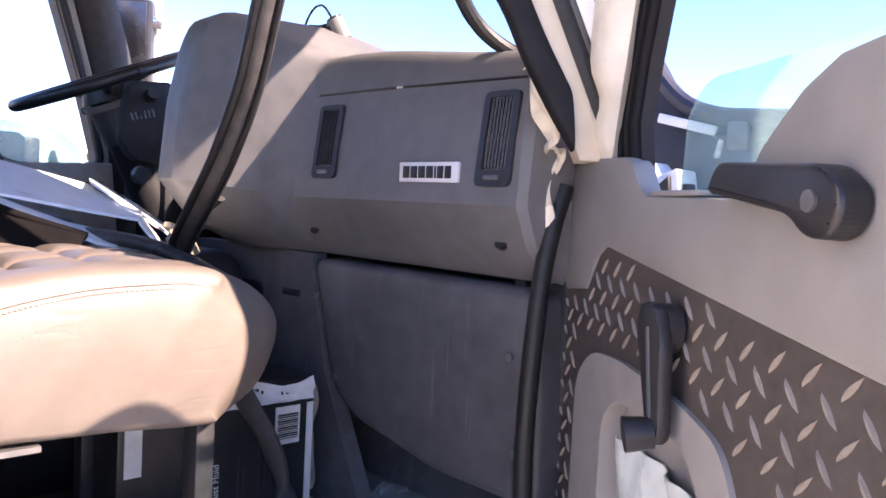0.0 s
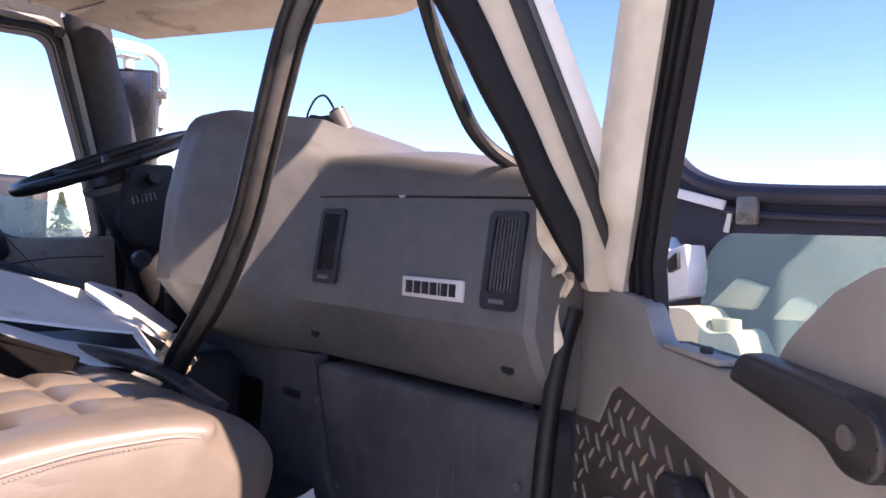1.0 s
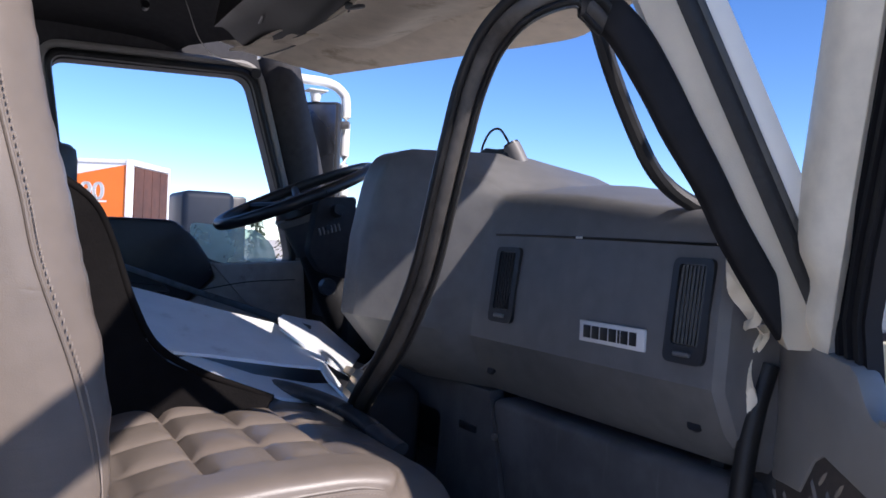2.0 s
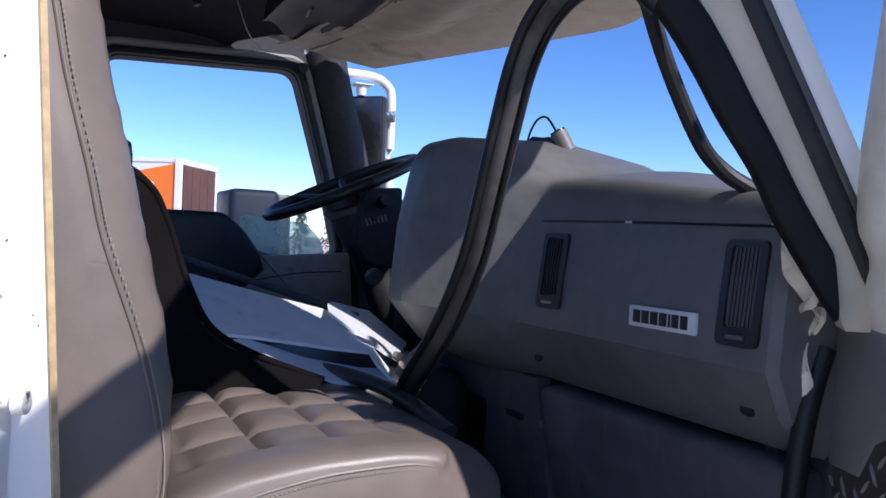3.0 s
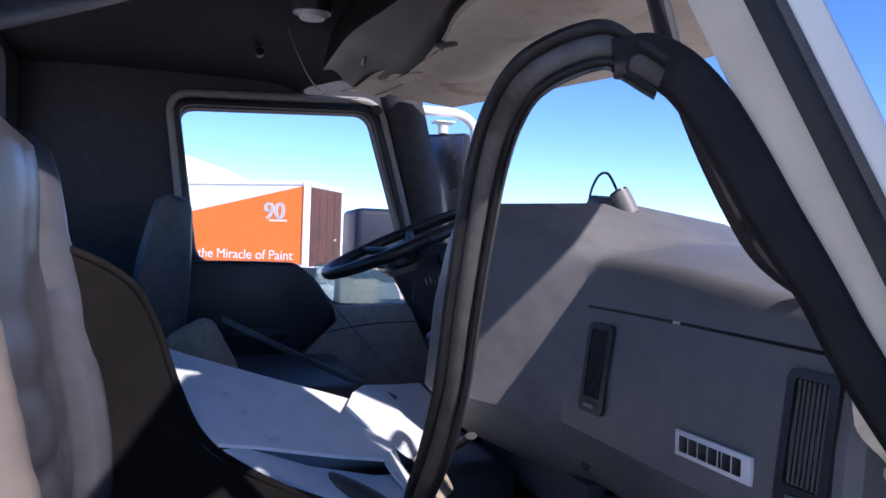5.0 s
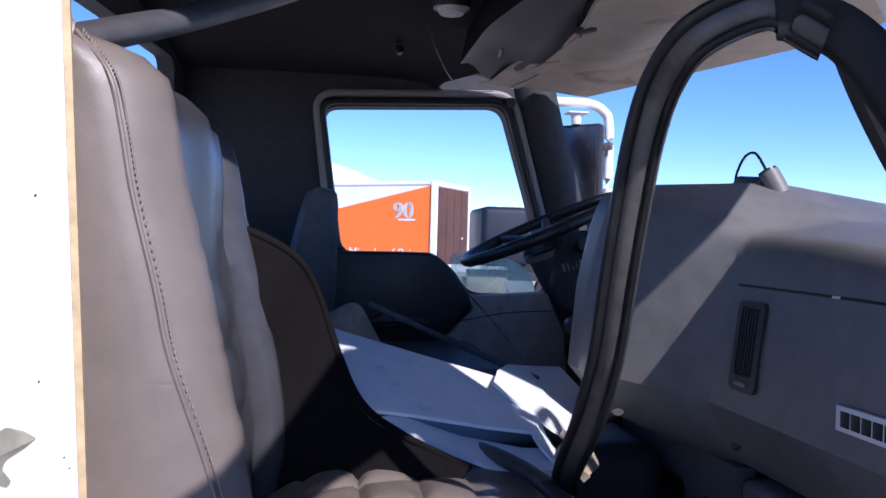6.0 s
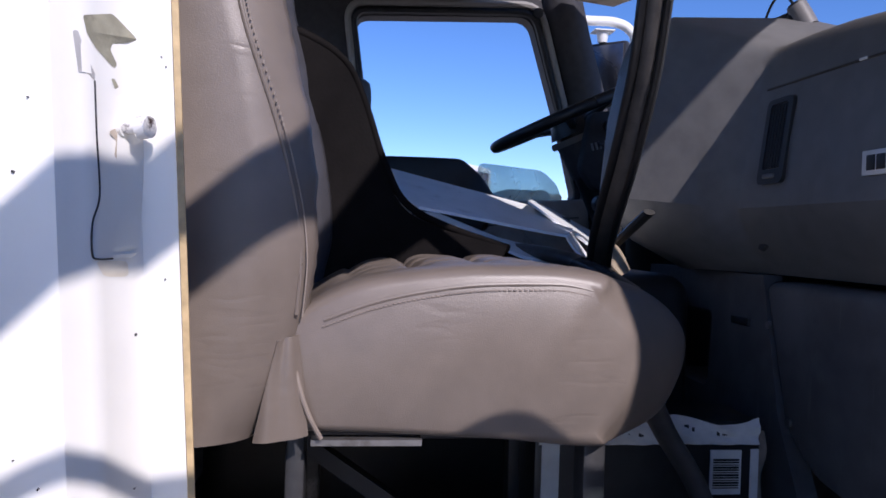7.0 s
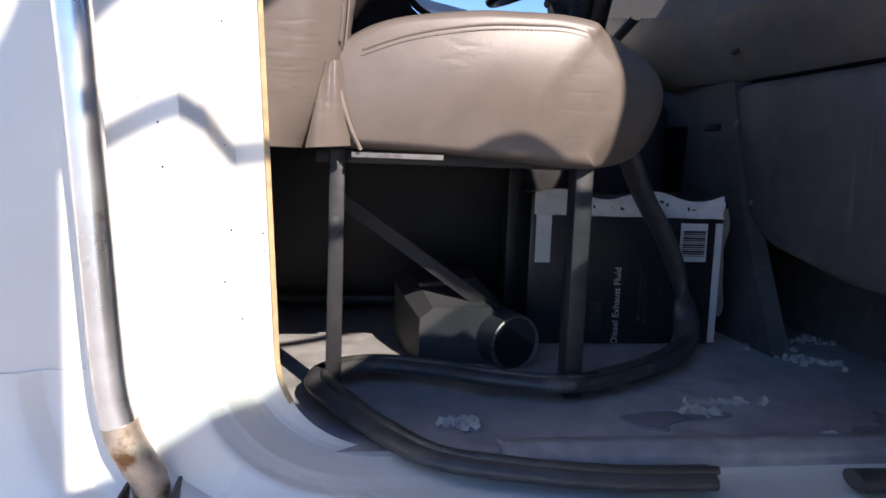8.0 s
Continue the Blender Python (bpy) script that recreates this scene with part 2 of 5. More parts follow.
def part(name, bm, mat, parent=None, label="", smooth=35):
    ob = new(name, finish(bm, name, mat, smooth))
    if parent is not None:
        ob.parent = parent
        ob.matrix_parent_inverse = parent.matrix_world.inverted() if parent.parent is None else Matrix.Identity(4)
    if label:
        ob["label"] = label
    return ob


def thing(name, label, category, group="", kind="", at=(0, 0, 0)):
    ob = new(name)
    ob.empty_display_size = 0.05
    ob.matrix_world = Matrix.Translation(at)
    return tagged(ob, label, category, group, kind)


def solo(name, bm, mat, label, category, group="", kind="", smooth=35):
    return tagged(part(name, bm, mat, None, "", smooth), label, category, group, kind)


def box(c, s, rot=None, bevel=0.0, seg=2, bm=None):
    bm = bm or bmesh.new()
    m = Matrix.Translation(c) @ (rot or Matrix.Identity(4)) @ Matrix.Diagonal((*s, 1))
    r = bmesh.ops.create_cube(bm, size=1.0, matrix=m)
    if bevel:
        es = list({e for v in r["verts"] for e in v.link_edges})
        bmesh.ops.bevel(bm, geom=es, offset=bevel, segments=seg, affect="EDGES", profile=0.5)
    return bm


def cyl(a, b, r, r2=None, seg=20, bm=None, caps=True):
    bm = bm or bmesh.new()
    a, b = Vector(a), Vector(b)
    d = b - a
    m = Matrix.Translation((a + b) / 2) @ d.to_track_quat("Z", "Y").to_matrix().to_4x4()
    bmesh.ops.create_cone(bm, cap_ends=caps, segments=seg, radius1=r, radius2=r if r2 is None else r2, depth=d.length, matrix=m)
    return bm


def spline(pts, n=8):
    """Catmull-Rom through the points."""
    p = [Vector(q) for q in pts]
    p = [2 * p[0] - p[1], *p, 2 * p[-1] - p[-2]]
    out = []
    for i in range(1, len(p) - 2):
        for k in range(n):
            t = k / n
            a, b, c, d = p[i - 1], p[i], p[i + 1], p[i + 2]
            out.append(0.5 * (2 * b + (c - a) * t + (2 * a - 5 * b + 4 * c - d) * t * t + (3 * b - a - 3 * c + d) * t ** 3))
    out.append(p[-2])
    return out


def tube(pts, r, seg=12, n=8, flat=1.0, side=(0, 0, 1), closed=False, bm=None, taper=None):
    """A hose along the points; flat squeezes it across side."""
    bm = bm or bmesh.new()
    p = spline(pts, n) if n else [Vector(q) for q in pts]
    rings = []
    side = Vector(side)
    for i, q in enumerate(p):
        t = (p[min(i + 1, len(p) - 1)] - p[max(i - 1, 0)]).normalized()
        u = t.cross(side)
        if u.length < 1e-3:
            u = t.cross(Vector((1, 0, 0)))
        u.normalize()
        w = u.cross(t).normalized()
        k = r if taper is None else r * (taper[0] + (taper[1] - taper[0]) * i / (len(p) - 1))
        rings.append([bm.verts.new(q + k * (math.cos(a) * u + flat * math.sin(a) * w)) for a in (2 * math.pi * j / seg for j in range(seg))])
    for a, b in zip(rings, rings[1:]):
        for j in range(seg):
            bm.faces.new((a[j], a[(j + 1) % seg], b[(j + 1) % seg], b[j]))
    bm.faces.new(rings[0][::-1])
    bm.faces.new(rings[-1])
    return bm


def loft(rings, closed=True, caps=True, bm=None):
    """Faces between rings of equal length."""
    bm = bm or bmesh.new()
    rows = [[bm.verts.new(p) for p in ring] for ring in rings]
    n = len(rows[0])
    for a, b in zip(rows, rows[1:]):
        for j in range(n if closed else n - 1):
            bm.faces.new((a[j], a[(j + 1) % n], b[(j + 1) % n], b[j]))
    if caps:
        bm.faces.new(rows[0][::-1])
        bm.faces.new(rows[-1])
    return bm


def prism(poly, axis, a, b, bevel=0.0, seg=2, bm=None):
    """A polygon of the two other axes, drawn out along axis from a to b."""
    bm = bm or bmesh.new()

    def at(u, v, w):
        return {"x": (w, u, v), "y": (u, w, v), "z": (u, v, w)}[axis]

    lo, hi = [bm.verts.new(at(u, v, a)) for u, v in poly], [bm.verts.new(at(u, v, b)) for u, v in poly]
    n = len(poly)
    fs = [bm.faces.new(lo), bm.faces.new(hi)]
    fs += [bm.faces.new((lo[i], lo[(i + 1) % n], hi[(i + 1) % n], hi[i])) for i in range(n)]
    bmesh.ops.recalc_face_normals(bm, faces=fs)
    if bevel:
        es = list({e for f in fs for e in f.edges})
        bmesh.ops.bevel(bm, geom=es, offset=bevel, segments=seg, affect="EDGES", profile=0.5)
    return bm


def sheet(fn, nu, nv, thick, bm=None):
    """A bent plate: fn(u, v) for u, v from 0 to 1, with a thickness."""
    bm = bm or bmesh.new()
    g = [[Vector(fn(i / nu, j / nv)) for j in range(nv + 1)] for i in range(nu + 1)]
    top, bot = [], []
    for i in range(nu + 1):
        for j in range(nv + 1):
            du = g[min(i + 1, nu)][j] - g[max(i - 1, 0)][j]
            dv = g[i][min(j + 1, nv)] - g[i][max(j - 1, 0)]
            n = du.cross(dv)
            n = n.normalized() if n.length > 1e-9 else Vector((0, 0, 1))
            top.append(bm.verts.new(g[i][j] + n * thick / 2))
            bot.append(bm.verts.new(g[i][j] - n * thick / 2))
    w = nv + 1
    for i in range(nu):
        for j in range(nv):
            q = (i * w + j, (i + 1) * w + j, (i + 1) * w + j + 1, i * w + j + 1)
            bm.faces.new([top[k] for k in q])
            bm.faces.new([bot[k] for k in q[::-1]])
    rim = [i * w for i in range(nu + 1)] + [nu * w + j for j in range(1, nv + 1)] + [i * w + nv for i in range(nu - 1, -1, -1)] + [j for j in range(nv - 1, 0, -1)]
    for a, b in zip(rim, rim[1:] + rim[:1]):
        bm.faces.new((top[a], bot[a], bot[b], top[b]))
    return bm


def smoothstep(a, b, x):
    t = min(1, max(0, (x - a) / (b - a)))
    return t * t * (3 - 2 * t)


def resample(poly, n):
    """n points evenly along a closed outline rounded by a spline."""
    p = spline([*poly, poly[0]], 10)
    d = [0]
    for a, b in zip(p, p[1:]):
        d.append(d[-1] + (b - a).length)
    out, k = [], 0
    for i in range(n):
        s = d[-1] * i / n
        while d[k + 1] < s:
            k += 1
        out.append(p[k].lerp(p[k + 1], (s - d[k]) / max(1e-9, d[k + 1] - d[k])))
    return out


# ---- the cab: floor, walls, roof ----
def plate(outer, holes, axis, a, b):
    """A flat plate with openings, drawn out along axis from a to b."""
    from mathutils.geometry import tessellate_polygon
    bm = bmesh.new()

    def at(u, v, w):
        return {"x": (w, u, v), "y": (u, w, v), "z": (u, v, w)}[axis]

    loops = [outer, *holes]
    flat = [p for lp in loops for p in lp]
    tris = tessellate_polygon([[Vector((u, v, 0)) for u, v in lp] for lp in loops])
    lo, hi = [bm.verts.new(at(u, v, a)) for u, v in flat], [bm.verts.new(at(u, v, b)) for u, v in flat]
    for t in tris:
        bm.faces.new([lo[i] for i in t])
        bm.faces.new([hi[i] for i in t[::-1]])
    k = 0
    for lp in loops:
        n = len(lp)
        for i in range(n):
            p, q = k + i, k + (i + 1) % n
            bm.faces.new((lo[p], lo[q], hi[q], hi[p]))
        k += n
    return bm


def rounded(poly, r, n=5):
    """A polygon with its corners rounded to the radius r."""
    out = []
    m = len(poly)
    for i in range(m):
        p, a, b = Vector(poly[i]), Vector(poly[i - 1]), Vector(poly[(i + 1) % m])
        da, db = (a - p), (b - p)
        k = min(r, da.length * 0.45, db.length * 0.45)
        s, e = p + da.normalized() * k, p + db.normalized() * k
        for j in range(n + 1):
            t = j / n
            q = s * (1 - t) ** 2 + 2 * p * t * (1 - t) + e * t * t
            out.append((q.x, q.y))
    return out


FLOOR = 1.35
solo("floor", box((-1.66, 0.36, FLOOR - 0.04), (2.02, 1.5, 0.08)), FLOORMAT, "worn dark rubber cab floor with pale grit", "floor", kind="structure")

# roof
def roof_front(x):
    """How far forward the roof reaches: it curves back towards both sides with the windscreen."""
    return 0.98 - 0.46 * smoothstep(0.55, 1.05, abs(x + 1.69))


solo("ceiling", sheet(lambda u, v: (-2.74 + 2.1 * u, -0.36 + (0.36 + roof_front(-2.74 + 2.1 * u)) * v, 2.80 - 0.06 * (2 * u - 1) ** 4 - 0.03 * (2 * v - 1) ** 6), 24, 20, 0.03), LINING, "dark fabric roof lining inside the cab", "ceiling", kind="structure")

# back wall with its window
rear_hole = rounded([(-2.60, 2.20), (-1.30, 2.20), (-1.30, 2.62), (-2.55, 2.72)], 0.06)
solo("wall_back", plate([(-2.74, 1.31), (-0.66, 1.31), (-0.66, 2.80), (-2.74, 2.80)], [rear_hole], "y", -0.36, -0.31), WALLTRIM, "dark trimmed back wall of the cab", "wall", kind="structure")

# driver's side: one wall with the door's window in it
DX = -2.70
win = rounded([(0.150, 2.622), (0.768, 2.652), (0.900, 2.216), (0.955, 1.995), (0.700, 1.995), (0.655, 2.008), (0.560, 2.125), (0.222, 2.130)], 0.05)
lamp_side = [(-0.36, 1.31), (1.25, 1.31), (1.25, 2.1), (1.03, 2.18), (0.86, 2.80), (-0.36, 2.80)]
door_1 = thing("door_1", "closed driver's door with dark inner trim and lowered glass", "door", kind="structure", at=(DX, 0.4, FLOOR))
part("door_panel", plate(lamp_side, [win], "x", DX - 0.07, DX), WALLTRIM, door_1)
frame_path = [(DX + 0.012, p[0], p[1]) for p in rounded([(0.118, 2.665), (0.800, 2.695), (0.930, 2.23), (0.99, 1.985), (0.690, 1.965), (0.635, 1.985), (0.545, 2.10), (0.19, 2.10)], 0.07, 7)]
part("window_seal", tube([*frame_path, frame_path[0]], 0.013, 8, 0, side=(1, 0, 0)), DOORTRIM, door_1, "grey rubber window channel")
frame_in = [(DX + 0.008, p[0], p[1]) for p in rounded([(0.137, 2.640), (0.780, 2.668), (0.912, 2.22), (0.968, 1.992), (0.70, 1.982), (0.648, 1.998), (0.556, 2.112), (0.21, 2.117)], 0.06, 7)]
part("inner_seal", tube([*frame_in, frame_in[0]], 0.014, 8, 0, side=(1, 0, 0)), RUBBER, door_1, "black rubber lip")
part("armrest", prism(rounded([(0.06, 2.133), (0.40, 2.137), (0.53, 2.136), (0.597, 2.082), (0.652, 2.004), (0.665, 1.952), (0.56, 1.846), (0.485, 1.79), (0.06, 1.80)], 0.025), "x", DX + 0.005, DX + 0.07, 0.012, 3), BLACK, door_1, "black padded upper trim")
part("lower_trim", prism(rounded([(0.650, 2.000), (0.69, 1.994), (0.98, 2.012), (1.02, 1.60), (0.30, 1.60), (0.30, 1.78), (0.485, 1.78), (0.56, 1.836), (0.668, 1.945)], 0.012), "x", DX + 0.004, DX + 0.062, 0.008), DOORBEIGE, door_1, "beige lower trim")
part("trim_seam", tube([(DX + 0.0625, 0.62, 1.905), (DX + 0.0625, 0.78, 1.935), (DX + 0.0625, 0.95, 1.945)], 0.002, 6, 4), INK, door_1)
part("door_grip", prism(rounded([(0.30, 1.90), (0.36, 1.935), (0.50, 1.925), (0.52, 1.90), (0.48, 1.885), (0.34, 1.880)], 0.012, 4), "x", DX + 0.07, DX + 0.10, 0.008), BLACK, door_1, "black pull grip")
part("door_glass", prism(rounded([(0.60, 2.135), (0.84, 2.115), (0.90, 2.06), (0.92, 1.98), (0.62, 1.96)], 0.03), "x", DX - 0.045, DX - 0.041), GLASS_SHARD, door_1, "dusty lowered glass pane")
part("pull_cap", cyl((DX + 0.03, 0.79, 2.662), (DX + 0.005, 0.79, 2.662), 0.018), BLACK, door_1)
# driver's windscreen pillar
solo("pillar_driver", loft([[(DX - 0.05, y0 - 0.02, z), (DX + 0.02, y0, z), (DX + 0.055, y0 + 0.04, z), (DX + 0.055, y0 + 0.085, z), (DX + 0.02, y0 + 0.135, z), (DX - 0.05, y0 + 0.145, z)] for y0, z in ((0.99, 1.9), (0.965, 2.15), (0.905, 2.40), (0.845, 2.60), (0.80, 2.78))]), WALLTRIM, "grey trimmed windscreen pillar at the driver's side", "pillar", kind="structure", smooth=60)

# firewall under the dash and the plain parts that close the cab
solo("wall_front", box((-1.73, 1.10, 1.72), (1.9, 0.04, 0.84)), BLACK, "dark firewall below the dashboard", "wall", kind="structure")


solo("toe_board", sheet(lambda u, v: (-2.62 + 1.96 * u, 1.02 + 0.07 * v, 1.352 + 0.20 * v), 8, 4, 0.01), GLOVE, "sloping rubber-covered toe board under the dashboard", "floor", kind="structure")


# added to stop sun coming through the gap behind the glove panel
solo("kick_panel", box((-0.715, 0.99, 1.60), (0.02, 0.24, 0.50)), BLACK, "dark panel added beside the footwell to block the sun", "panel", kind="structure")


# ---- dashboard ----
dash = thing("dashboard", "dark grey moulded dashboard with two vertical air vents and dust", "dashboard", at=(-1.1, 0.95, 1.82))
right = [(0.865, 1.822), (0.815, 1.872), (0.789, 1.928), (0.796, 2.02), (0.811, 2.112), (0.819, 2.146), (0.824, 2.163), (0.830, 2.176), (0.838, 2.185), (0.850, 2.190), (1.00, 2.214), (1.20, 2.195)]
hump = [(0.80, 1.822), (0.70, 1.872), (0.632, 1.950), (0.645, 2.10), (0.666, 2.20), (0.675, 2.228), (0.684, 2.248), (0.695, 2.262), (0.710, 2.271), (0.735, 2.277), (0.98, 2.290), (1.20, 2.26)]
clus = [(1.02, 1.822), (1.02, 1.88), (1.02, 1.95), (1.03, 2.05), (1.04, 2.10), (1.045, 2.12), (1.05, 2.14), (1.055, 2.155), (1.06, 2.17), (1.08, 2.19), (1.12, 2.21), (1.20, 2.20)]


def between(a, b, t):
    return [(p[0] * (1 - t) + q[0] * t, p[1] * (1 - t) + q[1] * t) for p, q in zip(a, b)]


def folded(x):
    """The passenger side's section, which folds out into the driver's hump along a slanting line."""
    out = []
    for (y0, z0), (y1, z1) in zip(right, hump):
        fold = -1.19 - 0.10 * max(0.0, 2.19 - z0)
        far = fold - 0.17
        t = min(1, max(0, (fold - x) / (fold - far)))
        out.append((y0 + (y1 - y0) * t, z0 + (z1 - z0) * t))
    return out


stations = [(-0.628, [(y + 0.16, z - 0.02) for y, z in right]), (-0.640, [(y + 0.07, z - 0.01) for y, z in right]), (-0.652, [(y + 0.012, z) for y, z in right]), (-0.662, right)]
stations += [(x, folded(x)) for x in [-0.70, -0.76, -0.82, -0.88, -0.95, -1.02, -1.10] + [-1.16 - 0.0119 * i for i in range(25)]]
stations += [(-1.462, [(y + 0.006, z) for y, z in hump]), (-1.474, [(y + 0.018, z - 0.002) for y, z in hump]), (-1.482, [(y + 0.045, z - 0.006) for y, z in hump]), (-1.50, between(hump, clus, 0.3)), (-1.52, between(hump, clus, 0.7)), (-1.56, clus), (-2.64, clus)]


def depth(x):
    """The windscreen's foot, which curves back towards the passenger's side."""
    return 1.22 - 0.27 * smoothstep(-1.15, -0.62, x)


def ledge(x, z):
    """The rounded ledge above the seam sinks towards the door."""
    return z - 0.5 * max(0.0, z - 2.112) * smoothstep(-1.12, -0.66, x)


ring = [[(x, min(y, depth(x) - 0.004 * (11 - i)), ledge(x, z)) for i, (y, z) in enumerate(prof)] + [(x, depth(x), 1.822)] for x, prof in stations]
part("dash_body", loft(ring), DASH, dash, smooth=28)
# seam along the upper face
part("seam", tube([(-1.17, 0.8115, 2.1135), (-0.93, 0.8110, 2.1105), (-0.672, 0.8100, 2.1050)], 0.0022, 6, 6), INK, dash)
part("seam_clip", box((-0.940, 0.8090, 2.1110), (0.014, 0.004, 0.0035), bevel=0.001), PAPER, dash, "pale clip in the seam")


def vent(x0, x1, z0, z1, slats):
    """An upright air vent: a rounded surround, a dark well and upright slats."""
    c, w, h, y = (x0 + x1) / 2, x1 - x0, z1 - z0, 0.787
    hole = rounded([(x0 + w * 0.16, z0 + h * 0.17), (x1 - w * 0.16, z0 + h * 0.17), (x1 - w * 0.16, z1 - h * 0.06), (x0 + w * 0.16, z1 - h * 0.06)], 0.006, 3)
    v = part("air_vent", plate(rounded([(x0, z0), (x1, z0), (x1, z1), (x0, z1)], 0.012, 4), [hole], "y", y - 0.007, y + 0.012), BLACK, dash, "black upright air vent", smooth=50)
    part("well", box((c, y + 0.009, (z0 + z1) / 2), (w * 0.8, 0.004, h * 0.9)), INK, v)
    for i in range(slats):
        x = x0 + w * (0.22 + 0.56 * i / (slats - 1))
        part("slat", box((x, y - 0.001, z0 + h * 0.555), (0.0028, 0.014, h * 0.74), Matrix.Rotation(0.5, 4, "Z")), BLACK, v)
    part("cross_bar", box((c, y + 0.003, z0 + h * 0.56), (w * 0.7, 0.003, 0.004)), BLACK, v)
    part("thumb_wheel", box((c, y - 0.008, z0 + h * 0.09), (w * 0.42, 0.006, 0.007), bevel=0.002), STEEL, v, "small grey thumb wheel")
    for q in (v, *v.children):
        for p in q.data.vertices:
            p.co.y += 0.0125 + 0.125 * (p.co.z - 2.02)
    return v


vent(-1.150, -1.080, 1.962, 2.092, 6)
vent(-0.740, -0.674, 1.954, 2.088, 7)

# name badge: a silver plate with dark blocks in place of the maker's lettering
badge = part("badge", box((-0.8400, 0.7900, 1.9735), (0.131, 0.006, 0.0305), bevel=0.0015), SILVER, dash, "silver badge plate with dark blocks")
for i, w in enumerate((0.0150, 0.0150, 0.0150, 0.0150, 0.0040, 0.0135, 0.0135)):
    x = -0.8985 + (0, 0.0178, 0.0356, 0.0534, 0.0712, 0.0775, 0.0940)[i] + w / 2 + 0.003
    part("block", box((x, 0.7866, 1.9735), (w, 0.0015, 0.0185), bevel=0.0005), INK, badge)
part("screw_hole", cyl((-0.707, 0.820, 1.874), (-0.707, 0.8135, 1.878), 0.011), BLACK, dash)
part("screw_hole", cyl((-1.175, 0.82, 1.868), (-1.175, 0.815, 1.871), 0.010), BLACK, dash)
# sensor pod and wire loop on the dash top
pod = thing("camera_mount", "small black bracket with a wire loop on the dash top", "bracket", at=(-1.38, 1.0, 2.32))
part("base", prism(rounded([(-1.462, 2.272), (-1.455, 2.296), (-1.436, 2.308), (-1.400, 2.301), (-1.362, 2.300), (-1.345, 2.272)], 0.006, 3), "y", 0.950, 0.996, 0.004), BLACK, pod)
part("post", box((-1.352, 0.958, 2.278), (0.018, 0.020, 0.030), None, 0.003), BLACK, pod)
cup = part("cup", tube([(-1.334, 0.976, 2.266), (-1.341, 0.969, 2.286), (-1.349, 0.961, 2.306)], 0.0185, 20, 3), POD, pod, "grey plastic cup")
part("mouth", cyl((-1.3488, 0.9612, 2.3055), (-1.3506, 0.9595, 2.3098), 0.0168, 0.0168, 20), INK, cup)
part("wire", tube([(-1.484, 0.972, 2.288), (-1.476, 0.972, 2.318), (-1.448, 0.972, 2.346), (-1.410, 0.970, 2.348), (-1.374, 0.966, 2.322), (-1.354, 0.962, 2.302)], 0.0026, 8, 6), BLACK, pod)
part("plug", box((-1.486, 0.972, 2.280), (0.036, 0.026, 0.022), Matrix.Rotation(0.25, 4, "Y"), 0.004), BLACK, pod)
part("foot", box((-1.452, 0.950, 2.279), (0.040, 0.026, 0.010), Matrix.Rotation(0.35, 4, "Y"), 0.003), POD, pod, "grey mounting foot")
part("stud", cyl((-1.545, 0.98, 2.296), (-1.545, 0.98, 2.278), 0.007, seg=14), BLACK, pod)

# glove panel below
gp = thing("glove_panel", "scuffed dark grey lower panel with four screws", "panel", at=(-0.92, 0.85, 1.54))
gpoly = rounded([(-1.212, 1.812), (-0.650, 1.812), (-0.636, 1.500), (-0.85, 1.500), (-1.065, 1.535), (-1.135, 1.585)], 0.03, 4)
part("panel", prism(gpoly, "y", 0.838, 0.93, 0.014, 3), GLOVE, gp)
for x, z in ((-0.698, 1.712), (-0.680, 1.575), (-1.185, 1.742), (-1.12, 1.60)):
    part("screw", cyl((x, 0.840, z), (x, 0.833, z), 0.0065, seg=12), STEEL, gp)

# centre console with its pocket
con = thing("centre_console", "dark blue-grey lower console with an open pocket", "console", at=(-1.3, 0.9, FLOOR))
pocket = rounded([(-1.62, 1.60), (-1.405, 1.60), (-1.392, 1.745), (-1.62, 1.745)], 0.02, 4)
part("face", plate([(-1.70, 1.82), (-1.218, 1.82), (-1.16, 1.60), (-1.02, FLOOR), (-1.70, FLOOR)], [pocket], "y", 0.842, 0.875), GLOVE, con)
part("pocket", box((-1.51, 0.99, 1.67), (0.25, 0.02, 0.17)), INK, con)
part("pocket_floor", box((-1.51, 0.93, 1.592), (0.25, 0.11, 0.01)), BLACK, con)
part("slot", box((-1.285, 0.8405, 1.738), (0.06, 0.006, 0.014), bevel=0.002), BLACK, con)

# ---- weather seal that has come off the door opening ----
seal = thing("door_seal", "black rubber door seal hanging loose across the opening", "seal", at=(-0.6, 0.8, FLOOR))
hang = [(-0.657, 0.592, 2.338), (-0.643, 0.555, 2.346), (-0.618, 0.512, 2.346), (-0.640, 0.472, 2.327), (-0.690, 0.468, 2.303), (-0.726, 0.468, 2.262), (-0.752, 0.468, 2.205), (-0.782, 0.470, 2.138), (-0.830, 0.477, 2.052), (-0.905, 0.485, 1.968), (-0.995, 0.498, 1.902), (-1.083, 0.517, 1.850), (-1.165, 0.545, 1.805)]
line = spline(hang, 8)
gaze = Vector((-0.9, 0.44, 0))
inward = []
for i, p in enumerate(line):
    inward.append((line[min(i + 1, len(line) - 1)] - line[max(i - 1, 0)]).cross(gaze).normalized())


def channel(sect):
    """The strip's section, as pairs across and towards the viewer, drawn along its line."""
    return loft([[p + n * a - gaze * b for a, b in sect] for p, n in zip(line, inward)])


